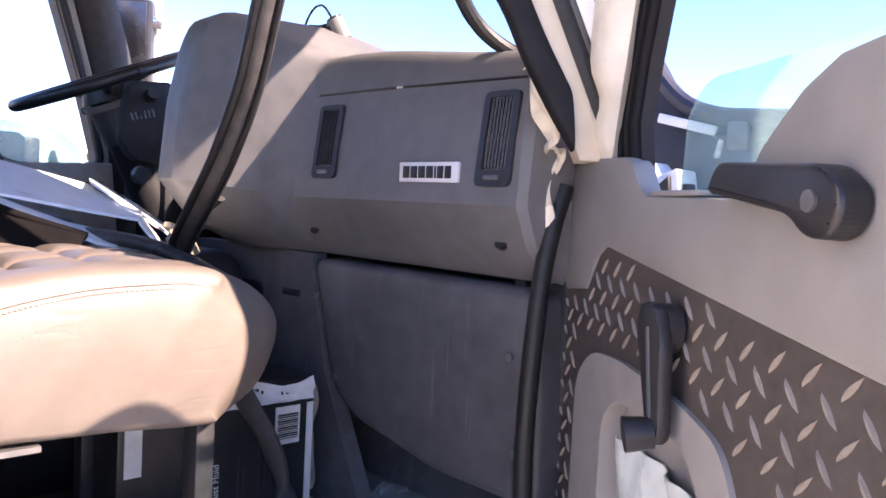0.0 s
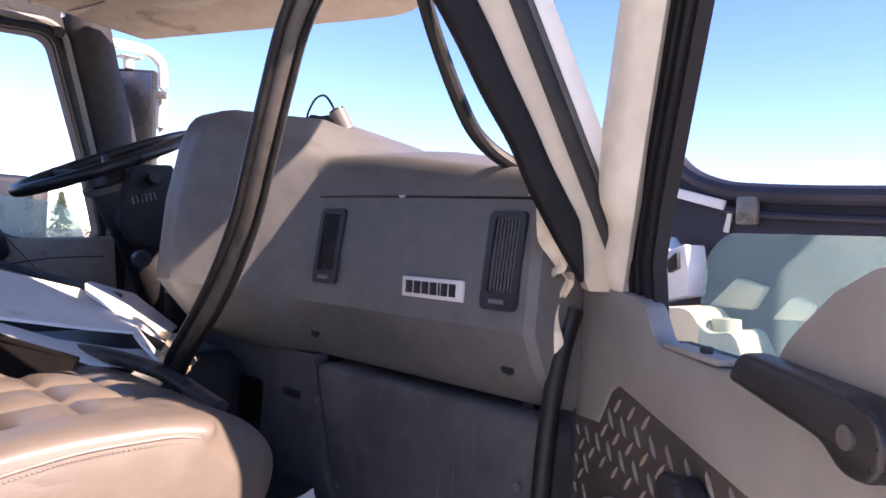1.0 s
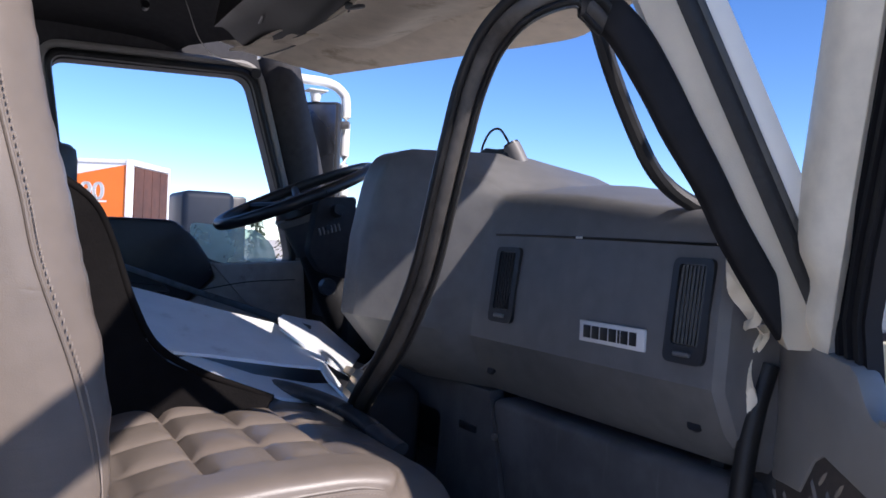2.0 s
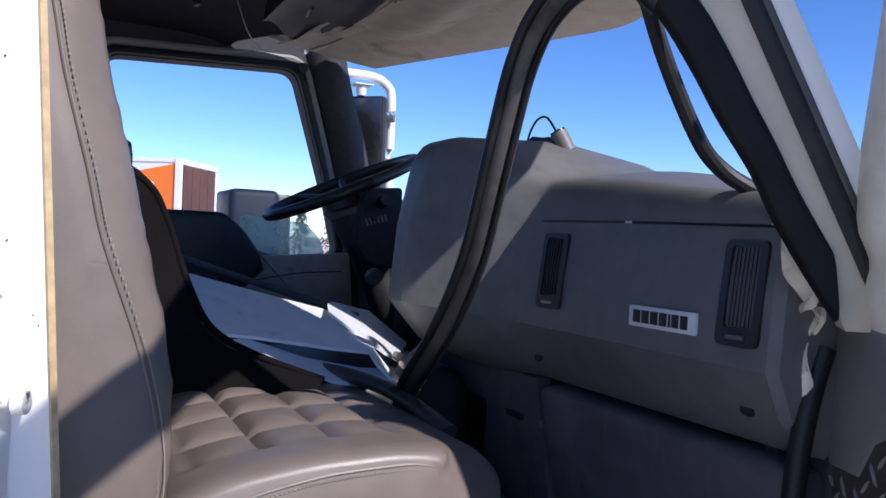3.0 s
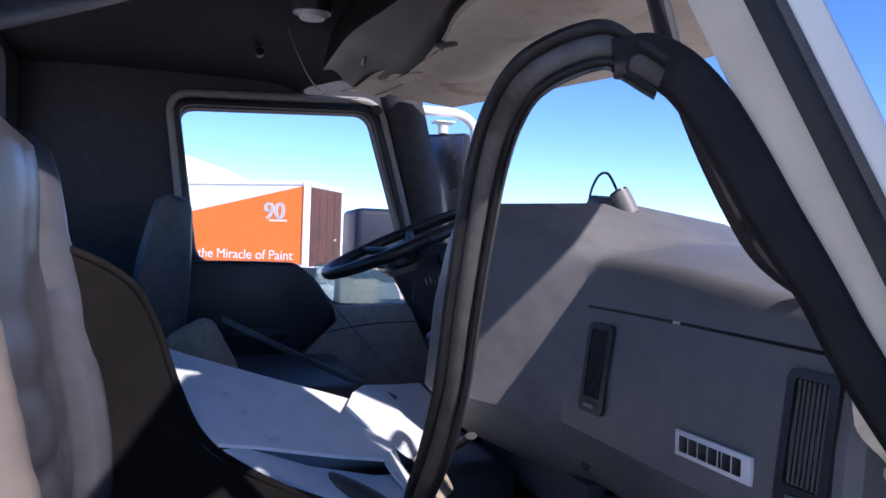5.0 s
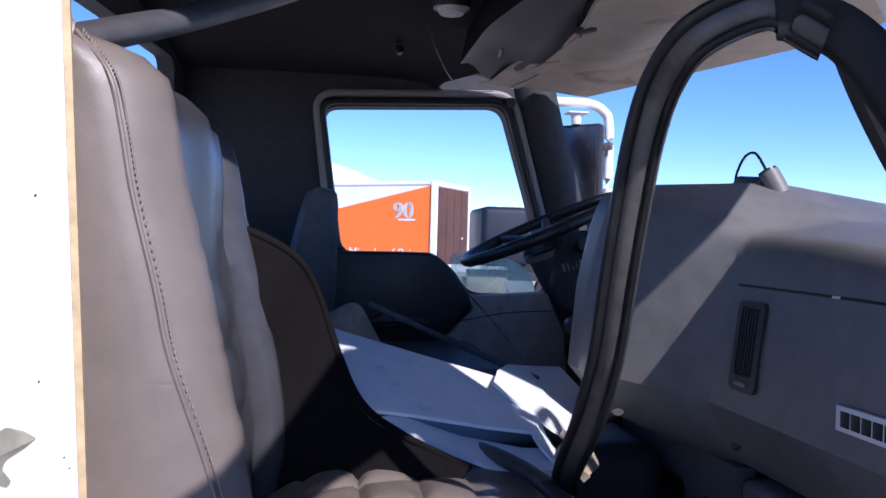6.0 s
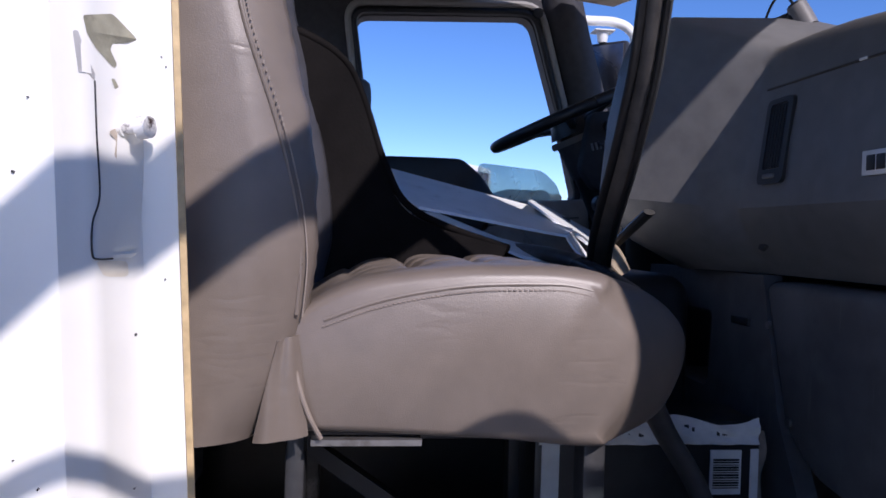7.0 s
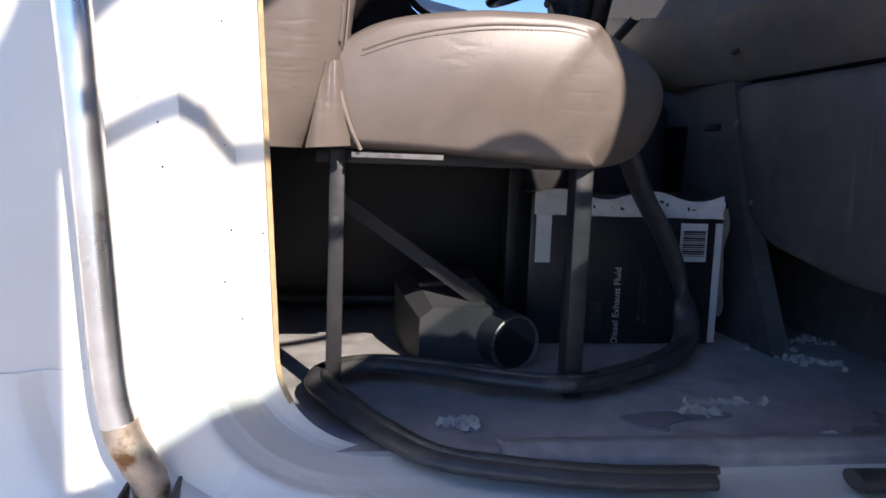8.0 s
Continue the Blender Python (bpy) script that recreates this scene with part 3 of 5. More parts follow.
part("hanging_strip", channel([(-0.0175, 0.000), (-0.0165, 0.006), (-0.0125, 0.010), (-0.0085, 0.0085), (-0.0065, 0.004), (-0.0055, -0.004), (-0.014, -0.006)]), RUBBER, seal, smooth=60)
part("web", channel([(-0.0075, 0.001), (-0.004, 0.0055), (0.002, 0.0072), (0.008, 0.0055), (0.0105, 0.001), (0.0085, -0.005), (-0.006, -0.005)]), WEB, seal, "lit brown-grey web in the channel", smooth=60)
part("lip", channel([(0.0098, -0.002), (0.0108, 0.0045), (0.0135, 0.0065), (0.0162, 0.0045), (0.0172, -0.002), (0.0135, -0.006)]), RUBBER, seal, "black inner lip", smooth=60)
part("lip_edge", channel([(0.0166, -0.003), (0.0172, 0.001), (0.0188, 0.001), (0.0192, -0.003)]), GREYRUB, seal, "grey worn edge", smooth=60)
# the broad flange beside the pillar, between its two edges
flange_l = spline([(-0.628, 0.532, 2.326), (-0.662, 0.572, 2.334), (-0.667, 0.608, 2.322), (-0.650, 0.640, 2.268), (-0.636, 0.668, 2.215), (-0.620, 0.702, 2.160), (-0.607, 0.728, 2.106), (-0.591, 0.760, 2.050), (-0.575, 0.792, 2.000)], 6)
flange_r = spline([(-0.622, 0.524, 2.352), (-0.645, 0.575, 2.368), (-0.655, 0.618, 2.362), (-0.643, 0.645, 2.333), (-0.631, 0.670, 2.290), (-0.619, 0.695, 2.240), (-0.606, 0.721, 2.190), (-0.594, 0.747, 2.138), (-0.577, 0.780, 2.078)], 6)
part("pillar_flange", loft([[a.lerp(b, k) - gaze * (0.012 * math.sin(math.pi * min(1, max(0, k))) ** 0.4 * (1 - 0.25 * math.sin(math.pi * k)) if 0 < k < 1 else 0.0) for k in (0, 0.03, 0.10, 0.2, 0.35, 0.5, 0.65, 0.8, 0.90, 0.97, 1)] + [a.lerp(b, k) + gaze * 0.008 for k in (1, 0.5, 0)] for a, b in zip(flange_l, flange_r)]), FLANGE, seal, "broad matt black flange", smooth=70)
part("front_strip", tube([(-0.642, 0.868, 1.96), (-0.646, 0.85, 1.90), (-0.648, 0.832, 1.80), (-0.645, 0.815, 1.60), (-0.632, 0.81, 1.42), (-0.625, 0.80, 1.345)], 0.0135, 12, 8), RUBBER, seal, smooth=60)
loop = [(-0.566, 0.500, 1.350), (-0.572, 0.40, 1.350), (-0.594, 0.300, 1.352), (-0.622, 0.222, 1.356), (-0.690, 0.165, 1.364), (-0.765, 0.122, 1.372), (-0.815, 0.103, 1.376), (-0.868, 0.118, 1.378), (-0.902, 0.173, 1.376), (-0.882, 0.25, 1.374), (-0.834, 0.334, 1.374), (-0.808, 0.417, 1.374), (-0.838, 0.489, 1.374), (-0.925, 0.605, 1.374), (-1.00, 0.676, 1.385), (-1.045, 0.690, 1.44), (-1.04, 0.655, 1.53), (-1.01, 0.590, 1.62), (-0.99, 0.55, 1.69)]
part("floor_loop", tube(loop, 0.0215, 12, 8, flat=0.5), GREYSEAL, seal, "dusty grey-black run on the floor", smooth=60)
part("floor_lip", tube([(x + 0.006, y + 0.004, z + 0.010) for x, y, z in loop[:15]], 0.0055, 8, 8, flat=0.8), GREYRUB, seal, "worn grey lip", smooth=60)

# ---- passenger's windscreen pillar ----
def pillar_strip(name, edges, mat, label):
    """A strip of the leaning pillar: its outline at one height, carried along the pillar's lean."""
    rings = []
    for z in (1.99, 2.06, 2.12, 2.18, 2.24, 2.32, 2.4, 2.6, 2.78):
        s = z - 2.19
        rings.append([(x - 0.213 * s, y - 0.455 * s, z) for x, y in edges])
    return solo(name, loft(rings), mat, label, "pillar", kind="structure", smooth=50)


pillar_strip("pillar_passenger", [(-0.614, 0.712), (-0.600, 0.731), (-0.590, 0.750), (-0.590, 0.765), (-0.640, 0.790), (-0.660, 0.760)], PILLAR, "cream painted windscreen pillar at the passenger's side")
pillar_strip("pillar_seal", [(-0.591, 0.747), (-0.584, 0.752), (-0.578, 0.760), (-0.577, 0.771), (-0.588, 0.778), (-0.600, 0.768)], RUBBER, "black rubber strip on the windscreen pillar")
pillar_strip("pillar_rib", [(-0.5795, 0.764), (-0.576, 0.766), (-0.5735, 0.773), (-0.578, 0.777)], GREYRUB, "grey worn rib on the pillar strip")
pillar_strip("pillar_outer", [(-0.576, 0.774), (-0.568, 0.783), (-0.562, 0.796), (-0.575, 0.815), (-0.630, 0.835), (-0.640, 0.800)], WHITE, "white outer skin of the windscreen pillar")
gask = [(-0.700, 0.885, 2.135), (-0.740, 0.855, 2.152), (-0.763, 0.810, 2.180), (-0.768, 0.765, 2.225), (-0.776, 0.700, 2.345), (-0.784, 0.655, 2.485), (-0.790, 0.615, 2.625), (-0.794, 0.580, 2.74)]
solo("windscreen_seal", tube(gask, 0.011, 10, 8), RUBBER, "black rubber windscreen seal", "seal", kind="structure")
solo("hinge_post", box((-0.672, 0.915, 1.65), (0.07, 0.06, 0.60), None, 0.01), BLACK, "dark hinge post at the foot of the pillar", "pillar", kind="structure")
foil = [(-0.645, 0.768, 2.105), (-0.640, 0.79, 2.06), (-0.632, 0.812, 2.02), (-0.655, 0.835, 2.006), (-0.640, 0.850, 2.0), (-0.660, 0.845, 1.965), (-0.652, 0.842, 1.92), (-0.655, 0.842, 1.86)]


def foil_at(u, v):
    line = spline(foil, 6)
    p = line[min(len(line) - 1, int(u * (len(line) - 1)))]
    w = 0.034 * (1 - 0.72 * u) * v
    return (p.x + w * 0.9 + 0.006 * math.sin(19 * u + 5 * v), p.y - 0.25 * w + 0.008 * math.sin(26 * u + 3 * v), p.z + 0.006 * math.sin(11 * v + 14 * u))


solo("torn_liner", sheet(foil_at, 48, 8, 0.0015), CREAM, "crumpled cream liner torn from the pillar", "liner", smooth=60)

# front overhead panel, beige, loose at one end
def overhead(u, v):
    """The sagging beige panel: its rear edge runs from the driver's pillar across the cab."""
    x = -2.06 + (1.16 - 0.30 * v) * u
    rear = 0.715 - 0.06 * smoothstep(-1.75, -1.35, x)
    return (x, rear + (0.95 - rear) * v, 2.640 - 0.045 * u + 0.014 * v + 0.006 * math.sin(2.6 * math.pi * v) + 0.005 * math.sin(9 * u + 4 * v))


oh = thing("overhead_panel", "sagging beige overhead panel above the windscreen", "overhead panel", at=(-1.6, 0.7, 2.66))
part("panel", sheet(overhead, 30, 10, 0.012), HEADLINER, oh)


def torn(u, v):
    """The torn end that droops over the driver's window."""
    x = -2.34 + 0.36 * u
    return (x, 0.612 + 0.035 * u + (0.125 - 0.02 * u) * v + 0.006 * math.sin(8 * u), 2.648 - 0.012 * u - 0.012 * math.sin(math.pi * u) * (1 - v) + 0.004 * math.sin(9 * u + 5 * v))


end = part("torn_end", sheet(torn, 16, 8, 0.005), HEADLINER, oh, "torn drooping end")
part("crack", tube([(-2.30, 0.705, 2.638), (-2.20, 0.722, 2.634), (-2.10, 0.735, 2.633)], 0.0026, 6, 4), INK, end)
part("crack", tube([(-2.02, 0.700, 2.632), (-1.985, 0.705, 2.630), (-1.95, 0.712, 2.632)], 0.0030, 6, 4), INK, end)


def fascia(u, v):
    """A folded dark trim: down from the roof, then a slant to the beige panel's rear edge."""
    x = -2.24 + 1.34 * u
    low = 0.545 + 0.045 * smoothstep(-1.9, -1.4, x)
    rear = 0.645 + 0.065 * smoothstep(-2.24, -1.9, x) - 0.06 * smoothstep(-1.75, -1.35, x)
    if v < 0.5:
        return (x, low + 0.02 * (1 - 2 * v), 2.785 - 0.20 * v)
    w = (v - 0.5) * 2
    return (x, low + (rear - low) * w, 2.685 - 0.040 * w + 0.010 * math.sin(math.pi * 2 * w) + 0.005 * math.sin(8 * u + 3 * w) - 0.03 * u)


part("fascia", sheet(fascia, 40, 10, 0.008), FASCIA, oh, "dark folded fascia")
part("edge_strip", tube([(-1.93, 0.600, 2.672), (-1.83, 0.592, 2.690), (-1.72, 0.585, 2.712)], 0.0050, 8, 4, flat=0.4), STEEL, oh, "bare metal edge strip")
part("edge_strip", tube([(-2.03, 0.612, 2.655), (-1.98, 0.606, 2.662)], 0.0045, 8, 4, flat=0.4), STEEL, oh, "bare metal edge strip")
part("rear_lip", tube([(-1.80, 0.712, 2.631), (-1.62, 0.700, 2.624), (-1.45, 0.672, 2.615), (-1.25, 0.655, 2.606), (-1.0, 0.650, 2.600)], 0.0060, 8, 5, flat=0.5), PILLAR, oh, "pale rolled rear lip")
clip = part("clip", box((-1.615, 0.706, 2.618), (0.045, 0.020, 0.016), Matrix.Rotation(0.5, 4, "Z"), 0.003), BLACK, oh, "broken black clip")
part("prong", tube([(-1.605, 0.712, 2.616), (-1.575, 0.722, 2.622), (-1.555, 0.735, 2.628)], 0.0028, 6, 4), BLACK, clip)
part("prong", tube([(-1.625, 0.700, 2.614), (-1.650, 0.706, 2.612)], 0.0028, 6, 4), BLACK, clip)
part("hanging_wire", tube([(-2.20, 0.44, 2.775), (-2.24, 0.47, 2.72), (-2.36, 0.53, 2.668), (-2.46, 0.60, 2.652), (-2.55, 0.70, 2.672)], 0.0016, 6, 6), STEEL, oh, "thin hanging wire")
part("crease", tube([(-1.63, 0.725, 2.622), (-1.70, 0.81, 2.630), (-1.77, 0.905, 2.640)], 0.0026, 6, 4), INK, oh, "dark seam")


def peak(x):
    """The visor's front edge, peaked in the middle."""
    d = x + 1.69
    return 1.41 - (0.36 if d > 0 else 0.42) * (math.sqrt(d * d + 0.004) - 0.06)


vz = thing("outer_visor", "curved beige sun visor outside above the windscreen", "visor", at=(-1.7, 1.1, 2.72))
part("shade", sheet(lambda u, v: (-2.62 + 2.13 * u, (roof_front(-2.62 + 2.13 * u) - 0.10) * (1 - v) + v * peak(-2.62 + 2.13 * u), 2.78 - 0.09 * v - 0.012 * math.sin(math.pi * v)), 40, 8, 0.012), HEADLINER, vz)
for x in (-2.3, -1.7, -1.1):
    part("bracket", box((x, roof_front(x) + 0.02, 2.765), (0.03, 0.10, 0.05), None, 0.004), BLACK, vz)
dl = thing("dome_lamp", "round white dome lamp on the roof lining", "lamp", at=(-2.0, 0.49, 2.77))
part("rim", cyl((-1.98, 0.475, 2.775), (-1.98, 0.475, 2.755), 0.050, 0.046, 28), BLACK, dl)
part("lens", cyl((-1.98, 0.475, 2.757), (-1.98, 0.475, 2.742), 0.038, 0.030, 28), PAPER, dl)

solo("coat_hook", tube([(-2.40, 0.378, 2.778), (-2.40, 0.378, 2.758), (-2.392, 0.378, 2.745), (-2.375, 0.378, 2.748)], 0.012, 12, 4), BLACK, "small black coat hook on the roof lining", "hook")

# ---- passenger seat ----
seat = thing("passenger_seat", "taupe vinyl passenger seat with quilted cushion", "seat", at=(-1.04, 0.25, FLOOR))
SX0, SX1 = -0.785, -1.30
side = resample([(0, 0.035, 1.69), (0, 0.05, 1.76), (0, 0.110, 1.790), (0, 0.16, 1.818), (0, 0.213, 1.832), (0, 0.298, 1.842), (0, 0.390, 1.842), (0, 0.465, 1.828), (0, 0.522, 1.802), (0, 0.551, 1.766), (0, 0.547, 1.72), (0, 0.515, 1.672), (0, 0.44, 1.654), (0, 0.275, 1.664), (0, 0.144, 1.670), (0, 0.06, 1.672)], 150)
cy, cz = 0.28, 1.75


def cushion():
    rings, n = [], 110
    for i in range(n + 1):
        t = -1 + 2 * i / n
        a = abs(t)
        x = (SX0 + SX1) / 2 + (SX0 - SX1) / 2 * t
        edge = max(0, (a - 0.84) / 0.16)
        k = 1 - 0.15 * (1 - math.sqrt(max(0, 1 - edge ** 2.6)))
        rg = []
        for p in side:
            y, z = cy + (p.y - cy) * (1 - (1 - k) * 0.5), cz + (p.z - cz) * k
            y -= 0.075 * smoothstep(0.42, 0.53, p.y) * smoothstep(0.62, 1.0, a) ** 1.5
            # quilted field on the top
            f = smoothstep(0.14, 0.19, p.y) * (1 - smoothstep(0.44, 0.48, p.y)) * (1 - smoothstep(0.66, 0.74, a)) * (1 if p.z > 1.78 else 0)
            if f > 0:
                gx, gy = (x + 1.04) / 0.098, (p.y - 0.165) / 0.078
                q = min(abs(math.sin(math.pi * gx)), abs(math.sin(math.pi * gy)))
                z += f * (0.0110 * (1 - math.exp(-3.6 * q)) + 0.0040 * q - 0.0125)
            # soft folds
            z += 0.0015 * noise.noise((x * 14, p.y * 14, p.z * 14))
            rg.append((x + 0.002 * noise.noise((p.y * 11, p.z * 11, x * 3)) * edge, y, z))
        rings.append(rg)
    return loft(rings)


part("cushion", cushion(), VINYL, seat, smooth=50)
# border seam with stitches on the top side
seam_pts = [(SX0 - 0.0016, y, z) for y, z in ((0.145, 1.784), (0.170, 1.794), (0.196, 1.803), (0.228, 1.811), (0.261, 1.817), (0.290, 1.821), (0.319, 1.823), (0.356, 1.824), (0.389, 1.8235), (0.421, 1.817))]
part("piping", tube(seam_pts, 0.0024, 8, 8), VINYL, seat)
part("side_piping", tube([(SX0 + 0.001, 0.110, 1.772), (SX0 + 0.006, 0.117, 1.745), (SX0 + 0.008, 0.125, 1.715), (SX0 + 0.006, 0.134, 1.690), (SX0, 0.145, 1.668)], 0.0026, 8, 8), STITCH, seat, "pale piping")
BX0, BX1 = -0.752, -1.27


def front_of(z):
    """How far forward the backrest's face stands at a height."""
    pts = ((1.66, 0.108), (1.72, 0.142), (1.80, 0.164), (1.86, 0.169), (1.92, 0.166), (1.98, 0.157), (2.04, 0.144), (2.12, 0.126), (2.20, 0.106), (2.27, 0.093), (2.305, 0.083), (2.325, 0.060), (2.338, 0.02), (2.345, -0.02))
    for (za, ya), (zb, yb) in zip(pts, pts[1:]):
        if z <= zb:
            return ya + (yb - ya) * max(0, (z - za) / (zb - za))
    return pts[-1][1]


def back_ring(z, inset=0.0):
    f, r = front_of(z), 0.0
    top = smoothstep(2.24, 2.345, z)
    rear = -0.065 - 0.03 * (z - 1.7) / 0.6 + 0.04 * top + 0.03 * (1 - smoothstep(1.66, 1.74, z))
    half = [(BX0 - 0.03 * top ** 3 - inset, rear + 0.02), (BX0 - 0.012 * top, rear + 0.04), (BX0 - 0.004 * top, (rear + f) / 2 - 0.03), (BX0, f - 0.090), (BX0 - 0.003, f - 0.078), (BX0 - 0.010, f - 0.063), (BX0 - 0.021, f - 0.047), (BX0 - 0.034, f - 0.036), (BX0 - 0.047, f - 0.032), (BX0 - 0.058, f - 0.036), (BX0 - 0.068, f - 0.050), (BX0 - 0.078, f - 0.070)]
    mid = (BX0 + BX1) / 2
    ribs = []
    for i in range(7):
        t = i / 6
        x = BX0 - 0.105 + (mid - BX0 + 0.105) * t
        w = 0.007 * abs(math.sin(math.pi * (z - 1.70) / 0.085)) ** 0.5 * (1 - smoothstep(2.08, 2.12, z)) * smoothstep(0, 0.15, t)
        up = smoothstep(2.08, 2.30, z)
        ribs.append((x, f - 0.074 + 0.03 * up + 0.012 * smoothstep(0.3, 1.0, t) + w))
    half += ribs
    other = [(2 * mid - x, y) for x, y in half[::-1][1:]]
    out = []
    for x, y in half + other:
        q = noise.noise((x * 13, y * 13, z * 13))
        w = noise.noise((x * 22, y * 9, z * 75)) * (0.0024 if 0.012 < BX0 - x < 0.06 else 0.0006)
        out.append((x, y + 0.0022 * q + w, z))
    return out


zs = [1.668, 1.672, 1.68] + [1.69 + 0.0098 * i for i in range(62)] + [2.304, 2.314, 2.322, 2.329, 2.335, 2.339, 2.342]
rings = [back_ring(z) for z in zs]
last = rings[-1]
cxm, cym = sum(p[0] for p in last) / len(last), sum(p[1] for p in last) / len(last)
for k, dz in ((0.85, 0.004), (0.6, 0.007), (0.3, 0.0085)):
    rings.append([(cxm + (x - cxm) * (0.9 + 0.1 * k), cym + (y - cym) * k, z + dz) for x, y, z in last])
bmb = loft(rings)
# the front between the bolsters takes the dark colour that stands in for shade
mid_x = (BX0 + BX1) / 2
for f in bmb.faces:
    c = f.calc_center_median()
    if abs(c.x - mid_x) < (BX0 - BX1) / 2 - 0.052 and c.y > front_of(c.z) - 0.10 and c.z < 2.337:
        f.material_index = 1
part("backrest", bmb, [VINYL, SHADED_FRONT], seat, smooth=60)
# stitched seam down the side bolster
bs = [(BX0 - 0.024, 0.119, 1.79), (BX0 - 0.024, 0.122, 1.84), (BX0 - 0.0205, 0.118, 1.886), (BX0 - 0.0145, 0.109, 1.93), (BX0 - 0.0095, 0.095, 1.98)] + [(BX0 - 0.005, front_of(z) - 0.072, z) for z in (2.06, 2.12, 2.20, 2.26, 2.30)] + [(BX0 - 0.012, front_of(2.33) - 0.06, 2.334)]
part("back_piping", tube(bs, 0.0022, 8, 8), VINYL, seat)
for p in spline(bs, 12):
    part("stitch", box(p + Vector((-0.0006, 0.0060, 0)), (0.0014, 0.0012, 0.0036)), STITCH, seat)
# slack fold of vinyl where the back meets the cushion
part("skirt_fold", sheet(lambda u, v: (BX0 - 0.018 - 0.012 * u + 0.009 * math.sin(math.pi * u) * (1 - v * v) + 0.002 * math.sin(9 * u + 2 * v), 0.082 + 0.050 * u + (0.020 - 0.032 * u) * v, 1.668 + 0.098 * v + 0.004 * u), 16, 14, 0.003), VINYL, seat, smooth=60)
for p in spline(seam_pts, 7):
    part("stitch", box(p + Vector((0.0014, 0, -0.006)), (0.0016, 0.0032, 0.0014)), STITCH, seat)
for x in (-0.835, -1.22):
    part("leg", box((x, 0.118, 1.51), (0.036, 0.020, 0.32), bevel=0.003), LEGGREY, seat, "scuffed steel leg")
    part("leg", box((x, 0.433, 1.51), (0.036, 0.024, 0.32), bevel=0.003), LEGGREY, seat, "scuffed steel leg")
    part("rail", box((x - 0.03 if x > -1 else x + 0.03, 0.27, 1.660), (0.04, 0.36, 0.018), bevel=0.003), BLACK, seat)
part("brace", box((-1.02, 0.26, 1.50), (0.028, 0.02, 0.36), Matrix.Rotation(radians(55), 4, "X")), BLACK, seat)
part("plate", box((-0.80, 0.19, 1.662), (0.02, 0.11, 0.006)), STEEL, seat)

# ---- driver seat ----
ds = thing("driver_seat", "grey driver's seat with narrow backrest", "seat", at=(-2.2, 0.3, FLOOR))
part("backrest", loft([[(-2.40 + hx, y, z) for hx, y in ((-0.20 + r, a + r * 0.4), (-0.20, a + 0.03), (-0.20, b - 0.03), (-0.20 + r, b), (0.20 - r, b), (0.20, b - 0.03), (0.20, a + 0.03), (0.20 - r, a + r * 0.4))] for z, a, b, r in ((1.80, 0.02, 0.185, 0.03), (1.95, 0.03, 0.200, 0.03), (2.05, 0.045, 0.206, 0.03), (2.18, 0.072, 0.207, 0.03), (2.27, 0.095, 0.206, 0.03), (2.298, 0.103, 0.202, 0.035), (2.312, 0.118, 0.188, 0.05))]), VINYL_DARK, ds, smooth=50)
part("cushion", box((-2.27, 0.42, 1.78), (0.62, 0.50, 0.14), None, 0.04, 4), VINYL_DARK, ds)
part("base", box((-2.25, 0.40, 1.54), (0.36, 0.36, 0.40), None, 0.02), BLACK, ds)

# ---- loose white boards between the seats ----
def board(name, outline, holes, fn, label, thick=0.005):
    bm = plate(outline, holes, "z", -thick / 2, thick / 2)
    for v in bm.verts:
        v.co.z += fn(v.co.x, v.co.y)
    return solo(name, bm, [BOARD, BOARDEDGE], label, "board")


def slope(x, y):
    return 1.923 - 0.274 * (x + 1.307) - 0.171 * (y - 0.349)


board("white_board", [(-1.53, 0.14), (-1.497, 0.22), (-1.455, 0.355), (-1.417, 0.487), (-1.400, 0.497), (-1.383, 0.492), (-1.345, 0.503), (-1.318, 0.508), (-1.290, 0.538), (-1.262, 0.530), (-1.233, 0.510), (-1.226, 0.440), (-1.224, 0.322), (-1.218, 0.270), (-1.285, 0.214), (-1.40, 0.15)], [], slope, "broken white panel lying across the gap between the seats")
board("white_board", [(-1.232, 0.300), (-1.240, 0.40), (-1.250, 0.500), (-1.262, 0.545), (-1.200, 0.552), (-1.186, 0.50), (-1.176, 0.43), (-1.178, 0.363), (-1.212, 0.274)], [], lambda x, y: slope(x, y) - 0.006 - 0.030 * smoothstep(0.28, 0.46, y), "split strip of white panel beside the seat")
solo("torn_tab", sheet(lambda u, v: (-1.290 + 0.058 * u + 0.036 * v * (1 - 0.4 * u), 0.536 - 0.024 * u + 0.022 * v + 0.010 * v * u, 1.884 - 0.010 * u - 0.048 * v - 0.004 * math.sin(7 * u + 4 * v)), 8, 8, 0.004), BOARD, "torn white tab folded down from the panel", "board", smooth=60)
board("white_board", [(-1.33, 0.468), (-1.42, 0.495), (-1.50, 0.531), (-1.63, 0.625), (-1.756, 0.712), (-1.62, 0.755), (-1.44, 0.660), (-1.304, 0.600), (-1.286, 0.560)], [], lambda x, y: 1.928 - 0.254 * (x + 1.33) - 0.61 * (y - 0.475), "small white panel resting by the console")
solo("foam_lump", sheet(lambda u, v: (-1.262 + 0.05 * u, 0.566 + 0.04 * v + 0.012 * math.sin(5 * u), 1.868 - 0.04 * v - 0.02 * u + 0.016 * math.sin(math.pi * u) * math.sin(math.pi * v)), 10, 10, 0.014), CARDB, "torn tan foam edge beside the white panel", "foam", smooth=60)
